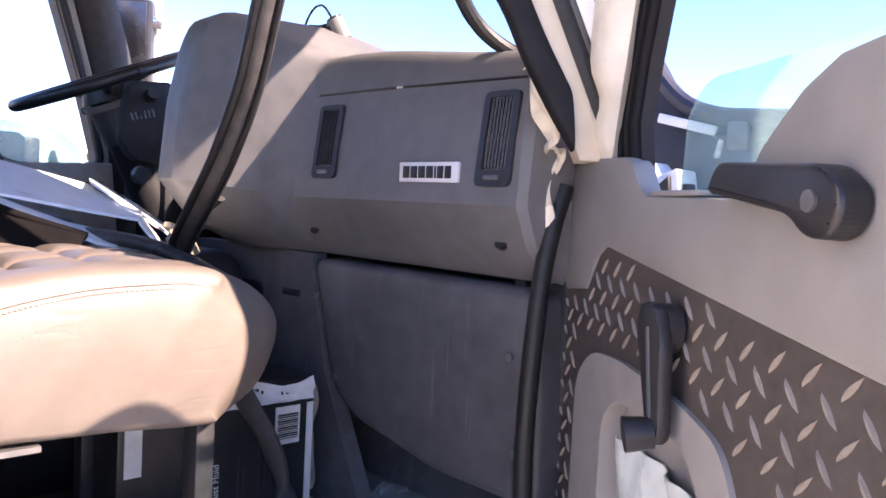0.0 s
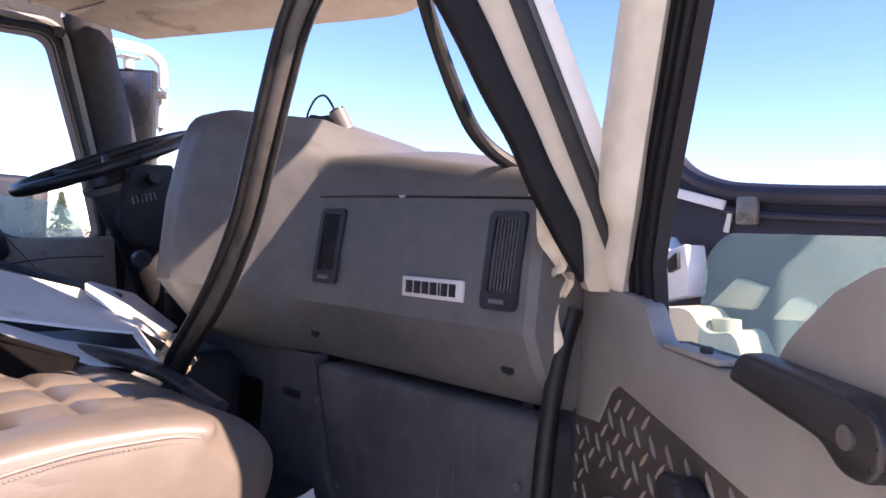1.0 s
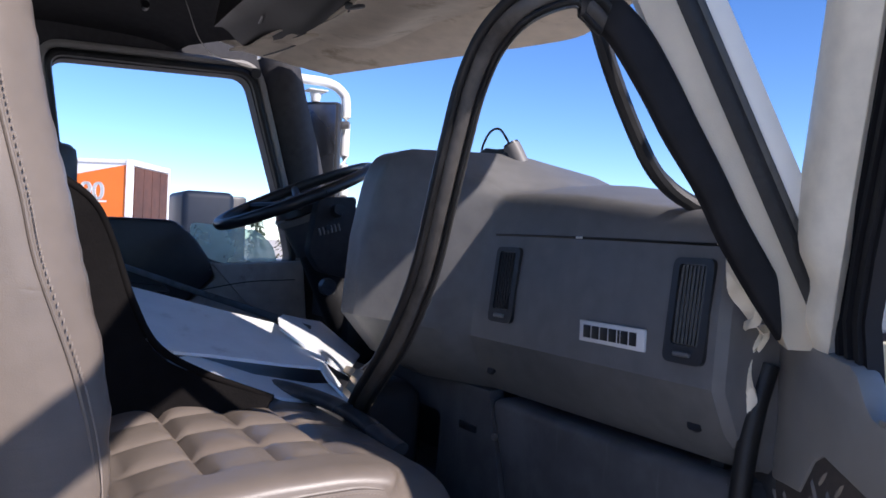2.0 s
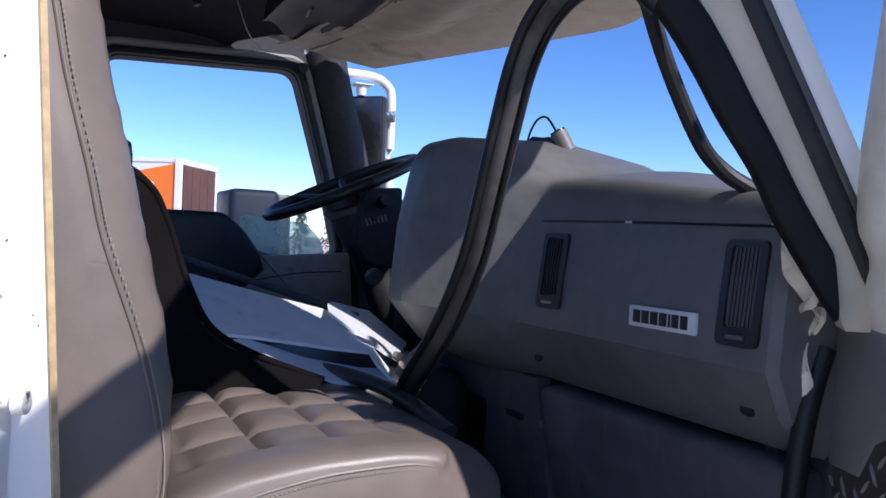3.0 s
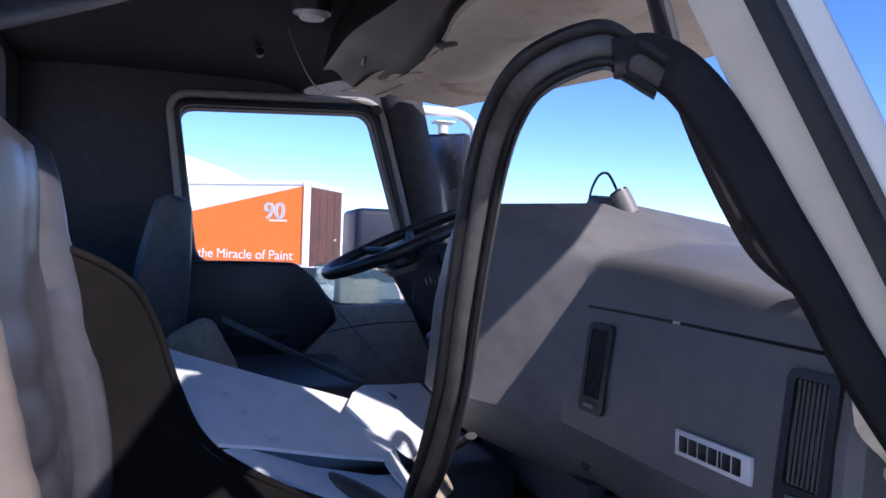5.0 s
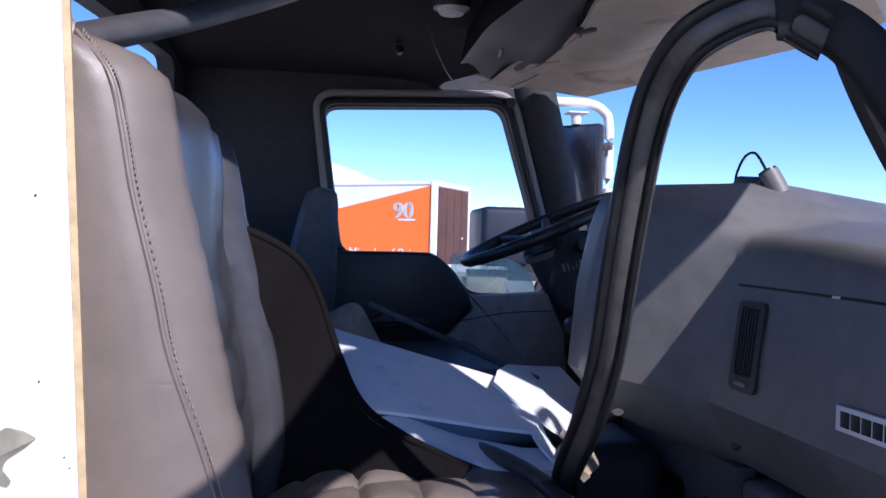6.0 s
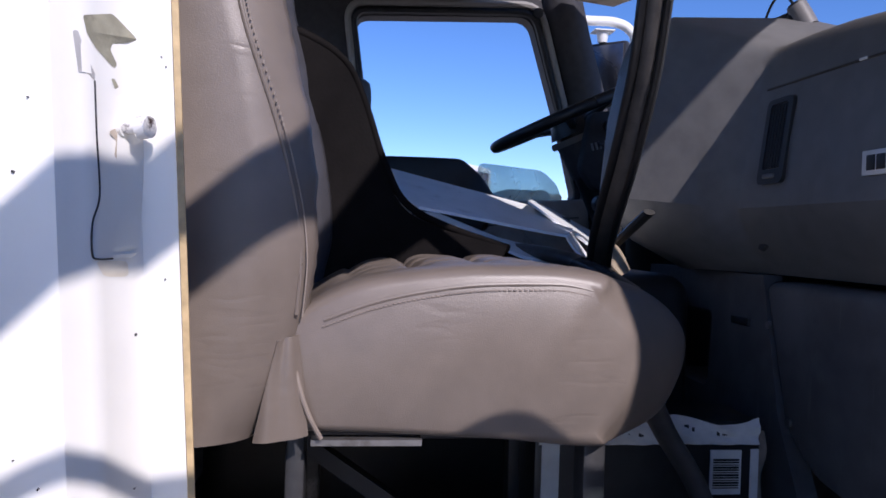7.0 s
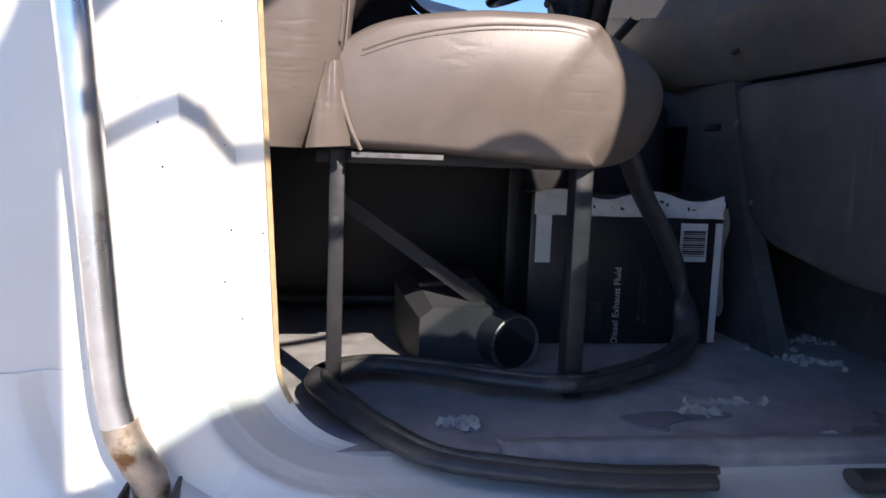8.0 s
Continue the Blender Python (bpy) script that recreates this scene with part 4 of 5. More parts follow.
solo("metal_strip", tube([(-2.02, 0.290, 2.010), (-1.80, 0.426, 1.962), (-1.597, 0.553, 1.921), (-1.53, 0.600, 1.905)], 0.0034, 8, 0, flat=2.2), STEEL, "thin bare metal strip leaning on the panels", "strip")

# padded bar across the rear window
rb = thing("rear_bar", "grey padded bar running up to the roof", "bar", at=(-0.8, -0.1, 2.3))
# dark vinyl stands in for the shade that should lie on this pad
part("pad", tube([(-0.80, -0.10, 2.315), (-0.95, -0.03, 2.383), (-1.10, 0.02, 2.447), (-1.25, 0.10, 2.526), (-1.43, 0.22, 2.636), (-1.6, 0.33, 2.74)], 0.030, 14, 6, flat=0.55), VINYL_DARK, rb, smooth=60)
part("bracket", box((-0.775, -0.13, 2.29), (0.06, 0.30, 0.05), Matrix.Rotation(0.3, 4, "Z"), 0.008), BLACK, rb, "black end bracket")

# dark fabric flap
edge_line = spline([(-1.215, -0.02, 2.200), (-1.220, 0.064, 2.178), (-1.223, 0.142, 2.140), (-1.243, 0.178, 2.085), (-1.250, 0.214, 1.985), (-1.234, 0.250, 1.918), (-1.185, 0.310, 1.882), (-1.125, 0.395, 1.852)], 8)


def flap_at(u, v):
    p = edge_line[min(len(edge_line) - 1, int(u * (len(edge_line) - 1) + 0.5))]
    return (p.x + 0.03 * v, p.y - 0.05 * v - 0.42 * v * u * (1 - u), p.z - 0.27 * v * (1 - 0.6 * u) + 0.010 * math.sin(7 * u + 5 * v))


ff = thing("fabric_flap", "dark brown fabric flap hanging between the seats", "fabric", at=(-1.25, 0.2, 1.87))
part("cloth", sheet(flap_at, 30, 10, 0.006), SHADED_FLAP, ff, smooth=60)
part("hem", tube([(p.x, p.y, p.z + 0.002) for p in edge_line], 0.006, 8, 0), SHADED_FLAP, ff, "stitched hem", smooth=60)
solo("dirty_bolster", box((-2.02, 0.245, 1.915), (0.15, 0.13, 0.17), Matrix.Rotation(0.5, 4, "X"), 0.035, 4), CARDB, "dusty torn seat bolster on the driver's seat", "bolster")
tray = thing("engine_cover", "dark engine cover between the seats", "cover", at=(-1.6, 0.4, FLOOR))
part("shell", box((-1.62, 0.36, 1.58), (0.46, 0.90, 0.46), None, 0.05, 4), BLACK, tray)
part("flange", box((-1.62, 0.36, 1.375), (0.52, 0.96, 0.02), None, 0.006), BLACK, tray)
solo("frayed_strap", tube([(-1.265, 0.60, 1.86), (-1.235, 0.615, 1.885), (-1.19, 0.632, 1.917)], 0.012, 8, 4, flat=0.5), GREYRUB, "frayed grey strap end beside the seal", "strap")
solo("cushion_hem", tube([(-1.22, 0.06, 1.80), (-1.30, 0.14, 1.828), (-1.33, 0.25, 1.842), (-1.30, 0.36, 1.848), (-1.22, 0.44, 1.850), (-1.10, 0.50, 1.835), (-0.98, 0.535, 1.80)], 0.016, 10, 6, flat=0.7), GREYSEAL, "black strip lying along the cushion edge", "strip", smooth=60)
# ---- steering wheel ----
sw = thing("steering_wheel", "large black steering wheel tilted on its column", "steering wheel", at=(-2.10, 0.74, 2.1))
C, AX = Vector((-2.12, 0.76, 2.215)), Vector((0, -0.42, 0.91)).normalized()
ux = Vector((1, 0, 0))
uy = AX.cross(ux)
R = 0.225
rim = [C + R * (math.cos(2 * math.pi * i / 48) * ux + math.sin(2 * math.pi * i / 48) * uy) for i in range(49)]
part("rim", tube(rim, 0.016, 12, 0, side=AX), BLACK, sw)
part("hub", cyl(C - AX * 0.05, C - AX * 0.005, 0.075, 0.06, 28), BLACK, sw)
for a in (20, 160, 200, 340):
    d = math.cos(radians(a)) * ux + math.sin(radians(a)) * uy
    part("spoke", tube([C - AX * 0.03 + d * 0.05, C - AX * 0.012 + d * 0.14, C + d * R], 0.012, 8, 4), BLACK, sw)
part("column", tube([C - AX * 0.05, C - AX * 0.22, C - AX * 0.45], 0.055, 18, 4), BLACK, sw)
part("shroud", cyl(C - AX * 0.06, C - AX * 0.17, 0.068, 0.06, 24), GLOVE, sw)
part("stalk", tube([C - AX * 0.11, C - AX * 0.10 + ux * 0.16], 0.008, 8, 2), BLACK, sw)
part("collar", cyl(C - AX * 0.058, C - AX * 0.075, 0.078, 0.074, 28), DOORTRIM, sw, "pale grey collar")
part("signal_stub", tube([C - AX * 0.068 - ux * 0.05, C - AX * 0.066 - ux * 0.10 - uy * 0.05], 0.010, 10, 3), DOORTRIM, sw)
bez = part("bezel", prism(rounded([(0.826 - 0.05, 2.169 + 0.035), (0.826 + 0.06, 2.169 + 0.045), (0.826 + 0.06, 1.964 + 0.02), (0.798 - 0.01, 1.964 + 0.04), (0.798 - 0.045, 2.045 + 0.01)], 0.015, 4), "x", -1.97 - 0.05, -1.97, 0.006), WALLTRIM, sw, "dark grey switch bezel")
for i in range(6):
    part("rib", box((-1.97 + 0.002, 0.808 - 0.028 + 0.011 * i, 2.116 - 0.004 + 0.003 * i), (0.006, 0.005, 0.020), Matrix.Rotation(0.3, 4, "X"), 0.001), DOORTRIM, bez)
part("switch_knob", cyl((-1.97, 0.826, 2.169), (-1.97 + 0.05, 0.826 - 0.01, 2.169 + 0.005), 0.018, 0.015, 18), BLACK, bez, "black switch knob")
part("round_cap", cyl((-1.97 - 0.01, 0.81, 1.964), (-1.97 + 0.012, 0.81, 1.964), 0.024, 0.022, 20), GLOVE, bez)
part("lower_boot", box((-2.12, 0.98, 1.75), (0.16, 0.16, 0.5), None, 0.03), BLACK, sw)

# ---- under the seat ----
def words(name, text, size, m, mat, parent, label="", extrude=0.0004):
    """Raised lettering in the built-in font, turned into a mesh."""
    cu = bpy.data.curves.new(name, "FONT")
    cu.body, cu.size, cu.extrude = text, size, extrude
    tmp = bpy.data.objects.new(name, cu)
    scene.collection.objects.link(tmp)
    me = bpy.data.meshes.new_from_object(tmp.evaluated_get(bpy.context.evaluated_depsgraph_get()))
    bpy.data.objects.remove(tmp)
    me.transform(m)
    me.materials.clear()
    me.materials.append(mat)
    ob = new(name, me)
    ob.parent = parent
    ob.matrix_parent_inverse = parent.matrix_world.inverted() if parent.parent is None else Matrix.Identity(4)
    if label:
        ob["label"] = label
    return ob


bag = thing("fluid_carton", "black carton of diesel exhaust fluid with a white barcode label", "carton", at=(-1.2, 0.64, FLOOR))
CF = -1.105
part("carton", box((CF - 0.06, 0.611, 1.480), (0.12, 0.345, 0.256), None, 0.006, 2), BAGBLACK, bag)
part("top_band", sheet(lambda u, v: (CF + 0.004 + 0.004 * math.sin(31 * u + 9 * v) * math.sin(17 * u), 0.444 + 0.335 * u, 1.573 + (0.036 + 0.008 * math.sin(13 * u)) * v), 60, 6, 0.0015), PAPER, bag, "crumpled white band")
part("torn_flap", sheet(lambda u, v: (CF - 0.012 + 0.006 * math.sin(9 * v), 0.781 + 0.014 * u + 0.002 * math.sin(17 * v), 1.40 + 0.19 * v), 6, 14, 0.003), BOARDEDGE, bag, "torn brown cardboard edge")
part("edge_band", box((CF + 0.001, 0.774, 1.46), (0.003, 0.012, 0.21)), PAPER, bag, "white edge tape")
part("left_label", box((CF + 0.001, 0.462, 1.535), (0.003, 0.026, 0.085)), PAPER, bag)
lab = part("barcode_label", box((CF + 0.002, 0.7285, 1.531), (0.003, 0.048, 0.066)), PAPER, bag, "white barcode label")
for i in range(12):
    part("bar", box((CF + 0.0042, 0.7285, 1.508 + 0.0038 * i), (0.001, 0.040, 0.0012 + 0.0009 * (i * 7 % 3))), INK, lab)
for i in range(16):
    part("band_mark", box((CF + 0.0028, 0.478 + 0.0165 * i + 0.003 * (i % 3), 1.592), (0.001, 0.004 + 0.003 * (i % 2), 0.012 + 0.004 * (i % 3))), LEGGREY, bag)
up = Matrix(((0, 0, 1, 0), (0, -1, 0, 0), (1, 0, 0, 0), (0, 0, 0, 1)))
words("lettering", "Diesel Exhaust Fluid", 0.0165, Matrix.Translation((CF + 0.002, 0.602, 1.352)) @ Matrix(((0, 0, 1, 0), (0, -1, 0, 0), (1, 0, 0, 0), (0, 0, 0, 1))), PAPER, bag, "white lettering")
for i, (y, z, h) in enumerate(((0.662, 1.44, 0.10), (0.672, 1.43, 0.085), (0.700, 1.47, 0.10), (0.712, 1.46, 0.07), (0.722, 1.465, 0.09), (0.732, 1.46, 0.06))):
    part("text_bar", box((CF + 0.0015, y - 0.024, z), (0.001, 0.004, h)), LEGGREY, bag)
part("emblem", box((CF + 0.0015, 0.560, 1.40), (0.001, 0.026, 0.05)), LEGGREY, bag)
DUCT = material("duct_plastic", (0.045, 0.047, 0.052), 0.5, vary=0.2, grain=24, bump=0.15, stain=(0.07, 0.07, 0.072), stain_scale=9)
pipe = thing("air_duct", "dark grey plastic duct with an open round end", "duct", at=(-1.05, 0.33, FLOOR))
part("body", loft([[(x, y0 + w * sy, 1.352 + h * sz) for sy, sz in ((0, 0), (1, 0), (1, 0.8), (0.85, 1), (0.15, 1), (0, 0.8))] for x, y0, w, h in ((-1.16, 0.22, 0.15, 0.12), (-1.05, 0.23, 0.15, 0.105), (-0.985, 0.245, 0.13, 0.085))]), DUCT, pipe)
part("rib", box((-1.07, 0.30, 1.462), (0.012, 0.11, 0.006), Matrix.Rotation(0.5, 4, "Z")), STEEL, pipe)
ringa = [(-1.02, 0.365, 1.392), (-0.965, 0.388, 1.388)]
part("spigot", tube(ringa, 0.044, 24, 0), DUCT, pipe)
part("mouth", cyl((-0.9655, 0.3878, 1.388), (-0.9640, 0.3885, 1.388), 0.038, seg=24), INK, pipe)
part("rim", tube([Vector((-0.9645, 0.3882, 1.388)) + 0.041 * (math.cos(a) * Vector((-0.385, 0.923, 0)) + math.sin(a) * Vector((0, 0, 1))) for a in [2 * math.pi * i / 24 for i in range(25)]], 0.003, 6, 0), STEEL, pipe)

# ---- door opening: rear jamb, sill, grab rail ----
JAMB = [(-0.660, 0.036), (-0.660, 0.012), (-0.661, 0.004), (-0.655, -0.001), (-0.622, -0.014), (-0.612, -0.018), (-0.609, -0.022), (-0.598, -0.030), (-0.592, -0.035), (-0.590, -0.100), (-0.586, -0.108), (-0.584, -0.165), (-0.572, -0.185)]
TURN, BEND = 1.46, 0.115
TURN_Y = 0.036 - 0.055 * (TURN - 1.9) + BEND


def jamb_x(y, z):
    """How far out the jamb's face stands."""
    y += 0.055 * (z - 1.9)
    for (xa, ya), (xb, yb) in zip(JAMB, JAMB[1:]):
        if y >= yb:
            return xa + (xb - xa) * min(1, max(0, (ya - y) / (ya - yb)))
    return JAMB[-1][0]


def jamb(z0, z1):
    prof = JAMB + [(-0.572, -0.60), (-0.70, -0.60), (-0.70, -0.01)]
    bm = loft([[(x, y - 0.055 * (z - 1.9), z) for x, y in prof] for z in [z0 + (z1 - z0) * i / 20 for i in range(21)]])
    return box((-0.636, -0.43, 1.22), (0.126, 0.34, 0.478), bm=bm)


solo("wall_right", jamb(TURN, 2.80), WHITE, "white painted rear door jamb of the cab", "wall", kind="structure", smooth=40)
SILL = [(-0.672, 0.0), (-0.662, 0.001), (-0.652, 0.002), (-0.640, 0.004), (-0.625, 0.006), (-0.612, 0.008), (-0.604, 0.010), (-0.592, 0.012), (-0.575, 0.013), (-0.556, 0.014), (-0.530, 0.016), (-0.480, 0.022), (-0.430, 0.045), (-0.390, 0.110)]


def along_profile(prof, v):
    k = min(len(prof) - 2, int(v * (len(prof) - 1)))
    f = v * (len(prof) - 1) - k
    f = f * 0.7 + 0.3 * f * f * (3 - 2 * f)
    return prof[k][0] + (prof[k + 1][0] - prof[k][0]) * f, prof[k][1] + (prof[k + 1][1] - prof[k][1]) * f


def sill_at(u, v):
    """The jamb's section carried round the corner and on along the sill."""
    a = min(1.0, u / 0.5)
    w = smoothstep(0.0, 1.0, a)
    (xj, yj), (xs, ns) = along_profile(JAMB + [(-0.572, -0.264)], v), along_profile(SILL, v)
    x, n = xj + (xs - xj) * w, (0.036 - yj) * (1 - w) + ns * w
    t = a * math.pi / 2
    run = max(0.0, u - 0.5) / 0.5 * (1.08 - TURN_Y)
    return (x, TURN_Y - (BEND + n) * math.cos(t) + run, TURN - (BEND + n) * math.sin(t))


solo("sill", sheet(sill_at, 60, 78, 0.003), WHITE, "white painted door sill sweeping round from the jamb", "sill", kind="structure", smooth=70)
edge_run = [(0.036 - 0.055 * (z - 1.9), z, 0.0) for z in (2.78, 2.4, 2.0, 1.7, 1.5, TURN)] + [(TURN_Y - BEND * math.cos(radians(a)), TURN - BEND * math.sin(radians(a)), radians(a)) for a in (6, 12, 18, 24, 30)]
solo("jamb_edge", loft([[(x, y - n * math.cos(a), z - n * math.sin(a)) for x, n in ((-0.6630, -0.0015), (-0.6585, -0.0020), (-0.6560, 0.0025), (-0.6600, 0.0040))] for y, z, a in edge_run]), EDGE, "yellowed sealant along the jamb edge", "trim", kind="structure")
solo("threshold", prism(rounded([(-0.68, 1.352), (-0.64, 1.362), (-0.615, 1.352), (-0.615, 1.335), (-0.68, 1.335)], 0.006), "y", 0.30, 1.0), WORN_SHADE_GREY, "grey worn threshold strip along the floor edge", "trim", kind="structure", smooth=50)
solo("sill_seal", tube([(-0.560, 0.655, 1.346), (-0.556, 0.74, 1.347), (-0.556, 0.86, 1.348), (-0.560, 1.02, 1.350)], 0.020, 12, 6, flat=0.5), GREYSEAL, "dusty black seal along the outer sill", "seal", smooth=60)
solo("floor_mat", prism(rounded([(-0.712, 0.470), (-0.690, 0.515), (-0.712, 0.520), (-0.728, 0.545), (-0.738, 0.62), (-0.752, 0.62), (-0.758, 0.52), (-0.742, 0.465)], 0.012, 5), "z", FLOOR - 0.002, FLOOR + 0.003, 0.001), MATDARK, "worn dark crescent of rubber on the cab floor", "mat", smooth=50)
gr = thing("grab_rail", "chrome grab rail with rusty foot beside the door opening", "grab rail", at=(-0.55, -0.06, 1.36))
part("tube", tube([(-0.552, -0.145, 2.35), (-0.552, -0.112, 1.92), (-0.552, -0.100, 1.78), (-0.552, -0.093, 1.689), (-0.552, -0.086, 1.595), (-0.552, -0.079, 1.496), (-0.552, -0.074, 1.446), (-0.552, -0.066, 1.412)], 0.0158, 18, 8), CHROME, gr)
part("foot", tube([(-0.552, -0.068, 1.420), (-0.552, -0.063, 1.404), (-0.553, -0.053, 1.384), (-0.560, -0.046, 1.367), (-0.574, -0.044, 1.335)], 0.0165, 18, 8), RUSTY, gr, "rusty foot of the rail")
for dy in (-0.020, 0.020):
    part("foot_clamp", box((-0.565, -0.044 + dy * 1.1, 1.340), (0.05, 0.004, 0.035), None, 0.0015), BLACK, gr, "black foot clamp")

# ---- open passenger door ----
DO = Vector((-0.62, 0.85, 0))
DU, DN = Vector((0.81, -0.59, 0)).normalized(), Vector((-0.59, -0.81, 0)).normalized()


def on_door(u, w, z):
    """A place on the open door: along it from the hinge, out of its inner face, height."""
    p = DO + DU * u + DN * w
    return Vector((p.x, p.y, z))


def to_door(bm):
    for v in bm.verts:
        v.co = on_door(v.co.x, v.co.y, v.co.z)
    return bm


door_2 = thing("door_2", "open passenger door with grey trim and tread plate insert", "door", kind="structure", at=tuple(on_door(0.5, -0.03, 1.3)))


def dpart(name, bm, mat, parent=door_2, label="", smooth=35):
    return part(name, to_door(bm), mat, parent, label, smooth)


W = -0.015
sill_line = [(-0.045, 1.985), (-0.028, 2.0), (0.165, 1.990), (0.182, 1.982), (0.206, 1.955), (0.225, 1.946), (0.40, 1.942), (0.425, 1.955), (0.445, 1.981), (0.463, 1.996), (0.495, 2.020), (0.535, 2.038), (0.58, 2.042), (0.70, 2.024), (0.80, 2.012), (1.05, 2.010), (1.10, 2.025), (1.135, 2.06), (1.17, 2.06)]
skin = [(0.0, 1.30), (1.17, 1.30), (1.17, 1.99), (0.80, 1.99), (0.56, 1.99), (0.43, 1.92), (0.22, 1.92), (0.0, 1.92)]
dpart("outer_skin", prism(skin, "y", -0.085, -0.040), WHITE, label="white outer skin")
trim_low = [(-0.065, 1.812), (0.045, 1.825), (0.085, 1.872), (0.11, 1.884), (0.602, 1.829), (1.17, 1.755)]
trim_b = prism([*trim_low, *sill_line[::-1]], "y", -0.042, W, 0.005, 2)
dpart("trim", trim_b, DOORTRIM, label="grey moulded upper trim")
hole = rounded([(0.035, 1.37), (0.452, 1.37), (0.452, 1.69), (0.42, 1.735), (0.34, 1.752), (0.18, 1.760), (0.09, 1.752), (0.035, 1.71)], 0.04, 5)
dpart("insert", plate([(-0.065, 1.36), (1.17, 1.36), *trim_low[::-1]], [hole], "y", -0.042, W - 0.004), TREAD, label="brown tread plate insert")
inner = rounded([(0.14, 1.39), (0.405, 1.39), (0.405, 1.66), (0.36, 1.715), (0.18, 1.715), (0.14, 1.68)], 0.05, 6)
dpart("pocket_frame", plate(hole, [inner], "y", -0.042, W + 0.002), DOORLOW, label="pale pocket surround")
dpart("pocket_back", box((0.27, -0.0395, 1.54), (0.30, 0.004, 0.36)), DOORLOW)
BAGFILM = material("pale_film", (0.62, 0.68, 0.64), 0.2, vary=0.2, grain=40, bump=0.3, fine=60)
dpart("bag_in_pocket", sheet(lambda u, v: (0.17 + 0.21 * u, -0.026 + 0.006 * math.sin(9 * u + 7 * v) + 0.004 * math.sin(21 * u * v), 1.40 + 0.27 * v), 14, 14, 0.002), BAGFILM, label="crumpled pale plastic")
crank = dpart("window_crank", prism(rounded([(0.286, 1.815), (0.294, 1.841), (0.330, 1.843), (0.345, 1.815), (0.353, 1.725), (0.345, 1.712), (0.326, 1.714)], 0.010, 4), "y", -0.004, 0.012, 0.005), BLACK, label="black window crank")
dpart("groove", box((0.329, 0.0125, 1.77), (0.005, 0.002, 0.10), Matrix.Rotation(-0.2, 4, "Y")), STEEL, crank)
dpart("knob", cyl((0.336, 0.008, 1.722), (0.330, 0.034, 1.718), 0.015, 0.017), BLACK, crank)
dpart("hub", cyl((0.318, W, 1.818), (0.318, 0.0, 1.818), 0.024), BLACK, crank)
handle = dpart("pull_handle", prism(rounded([(0.408, 1.946), (0.425, 1.970), (0.560, 1.962), (0.582, 1.947), (0.583, 1.928), (0.570, 1.914), (0.546, 1.914), (0.526, 1.929), (0.470, 1.937)], 0.010, 4), "y", W, 0.010, 0.005, 3), BLACK, label="black moulded pull handle")
dpart("screw", cyl((0.554, 0.009, 1.938), (0.554, 0.0125, 1.938), 0.0075, seg=14), STEEL, handle)
dpart("lock_plate", box((0.285, -0.030, 1.9475), (0.115, 0.026, 0.006), None, 0.002), DOORLOW, label="lock plate with a black button")
dpart("lock_button", box((0.30, -0.028, 1.953), (0.010, 0.010, 0.008), None, 0.002), BLACK)
# window frame of the open door


def frame_band(pts, wide, w0, w1, slim=None, back=1.0):
    """A band along a line on the door."""
    rings = []
    for i, (u, z) in enumerate(pts):
        a, b = pts[max(i - 1, 0)], pts[min(i + 1, len(pts) - 1)]
        t = Vector((b[0] - a[0], b[1] - a[1])).normalized()
        n = Vector((-t.y, t.x))
        half = slim if slim and u > 0.7 else wide
        rings.append([(u + n.x * half, w0, z + n.y * half), (u - n.x * half * back, w0, z - n.y * half * back), (u - n.x * half, w1, z - n.y * half), (u + n.x * half, w1, z + n.y * half)])
    return loft(rings)


# top rail and rear post are unseen, laid out to place the shadows inside
front = [(0.046, 1.986), (0.054, 2.01), (0.066, 2.06), (0.098, 2.18), (0.142, 2.33), (0.196, 2.52), (0.238, 2.68), (0.272, 2.78), (0.33, 2.80), (0.48, 2.69), (0.75, 2.547), (0.99, 2.517), (1.10, 2.487), (1.145, 2.41), (1.147, 2.02)]
frame_main = dpart("window_frame", frame_band(front, 0.056, -0.075, -0.018, 0.031, 0.1), CREAM, label="cream painted window frame", smooth=50)


def rounded_band(pts, half, w0, w1, seg=8):
    """A band with a bulging face, slightly dented along its length."""
    rings = []
    for i, (u, z) in enumerate(pts):
        a, b = pts[max(i - 1, 0)], pts[min(i + 1, len(pts) - 1)]
        t = Vector((b[0] - a[0], b[1] - a[1])).normalized()
        n = Vector((-t.y, t.x))
        dent = 0.004 * math.exp(-((z - 2.075) / 0.02) ** 2) + (w1 - w0) * (1 - 0.45 * smoothstep(1.99, 2.03, z) - 0.55 * smoothstep(2.055, 2.11, z))
        rings.append([(u + n.x * half * k, w0 + (w1 - w0 - dent) * max(0.0, 1 - abs(k) ** 3) , z + n.y * half * k) for k in [1 - 2 * j / seg for j in range(seg + 1)]])
    return loft(rings)


post = [(p.x, p.y) for p in spline([(u, z, 0) for u, z in front[:8]], 8)]
dpart("bulged_face", rounded_band(post, 0.0555, -0.019, 0.008), CREAM, frame_main, smooth=60)
chan = [(0.152, 1.93), (0.130, 2.03), (0.146, 2.10), (0.180, 2.20), (0.218, 2.31), (0.275, 2.49), (0.335, 2.63), (0.50, 2.63), (0.75, 2.559), (0.99, 2.529), (1.10, 2.49), (1.142, 2.38), (1.144, 2.02)]
channel = dpart("window_channel", frame_band(chan, 0.032, -0.046, -0.030), CHANNEL, label="black rubber window channel", smooth=50)
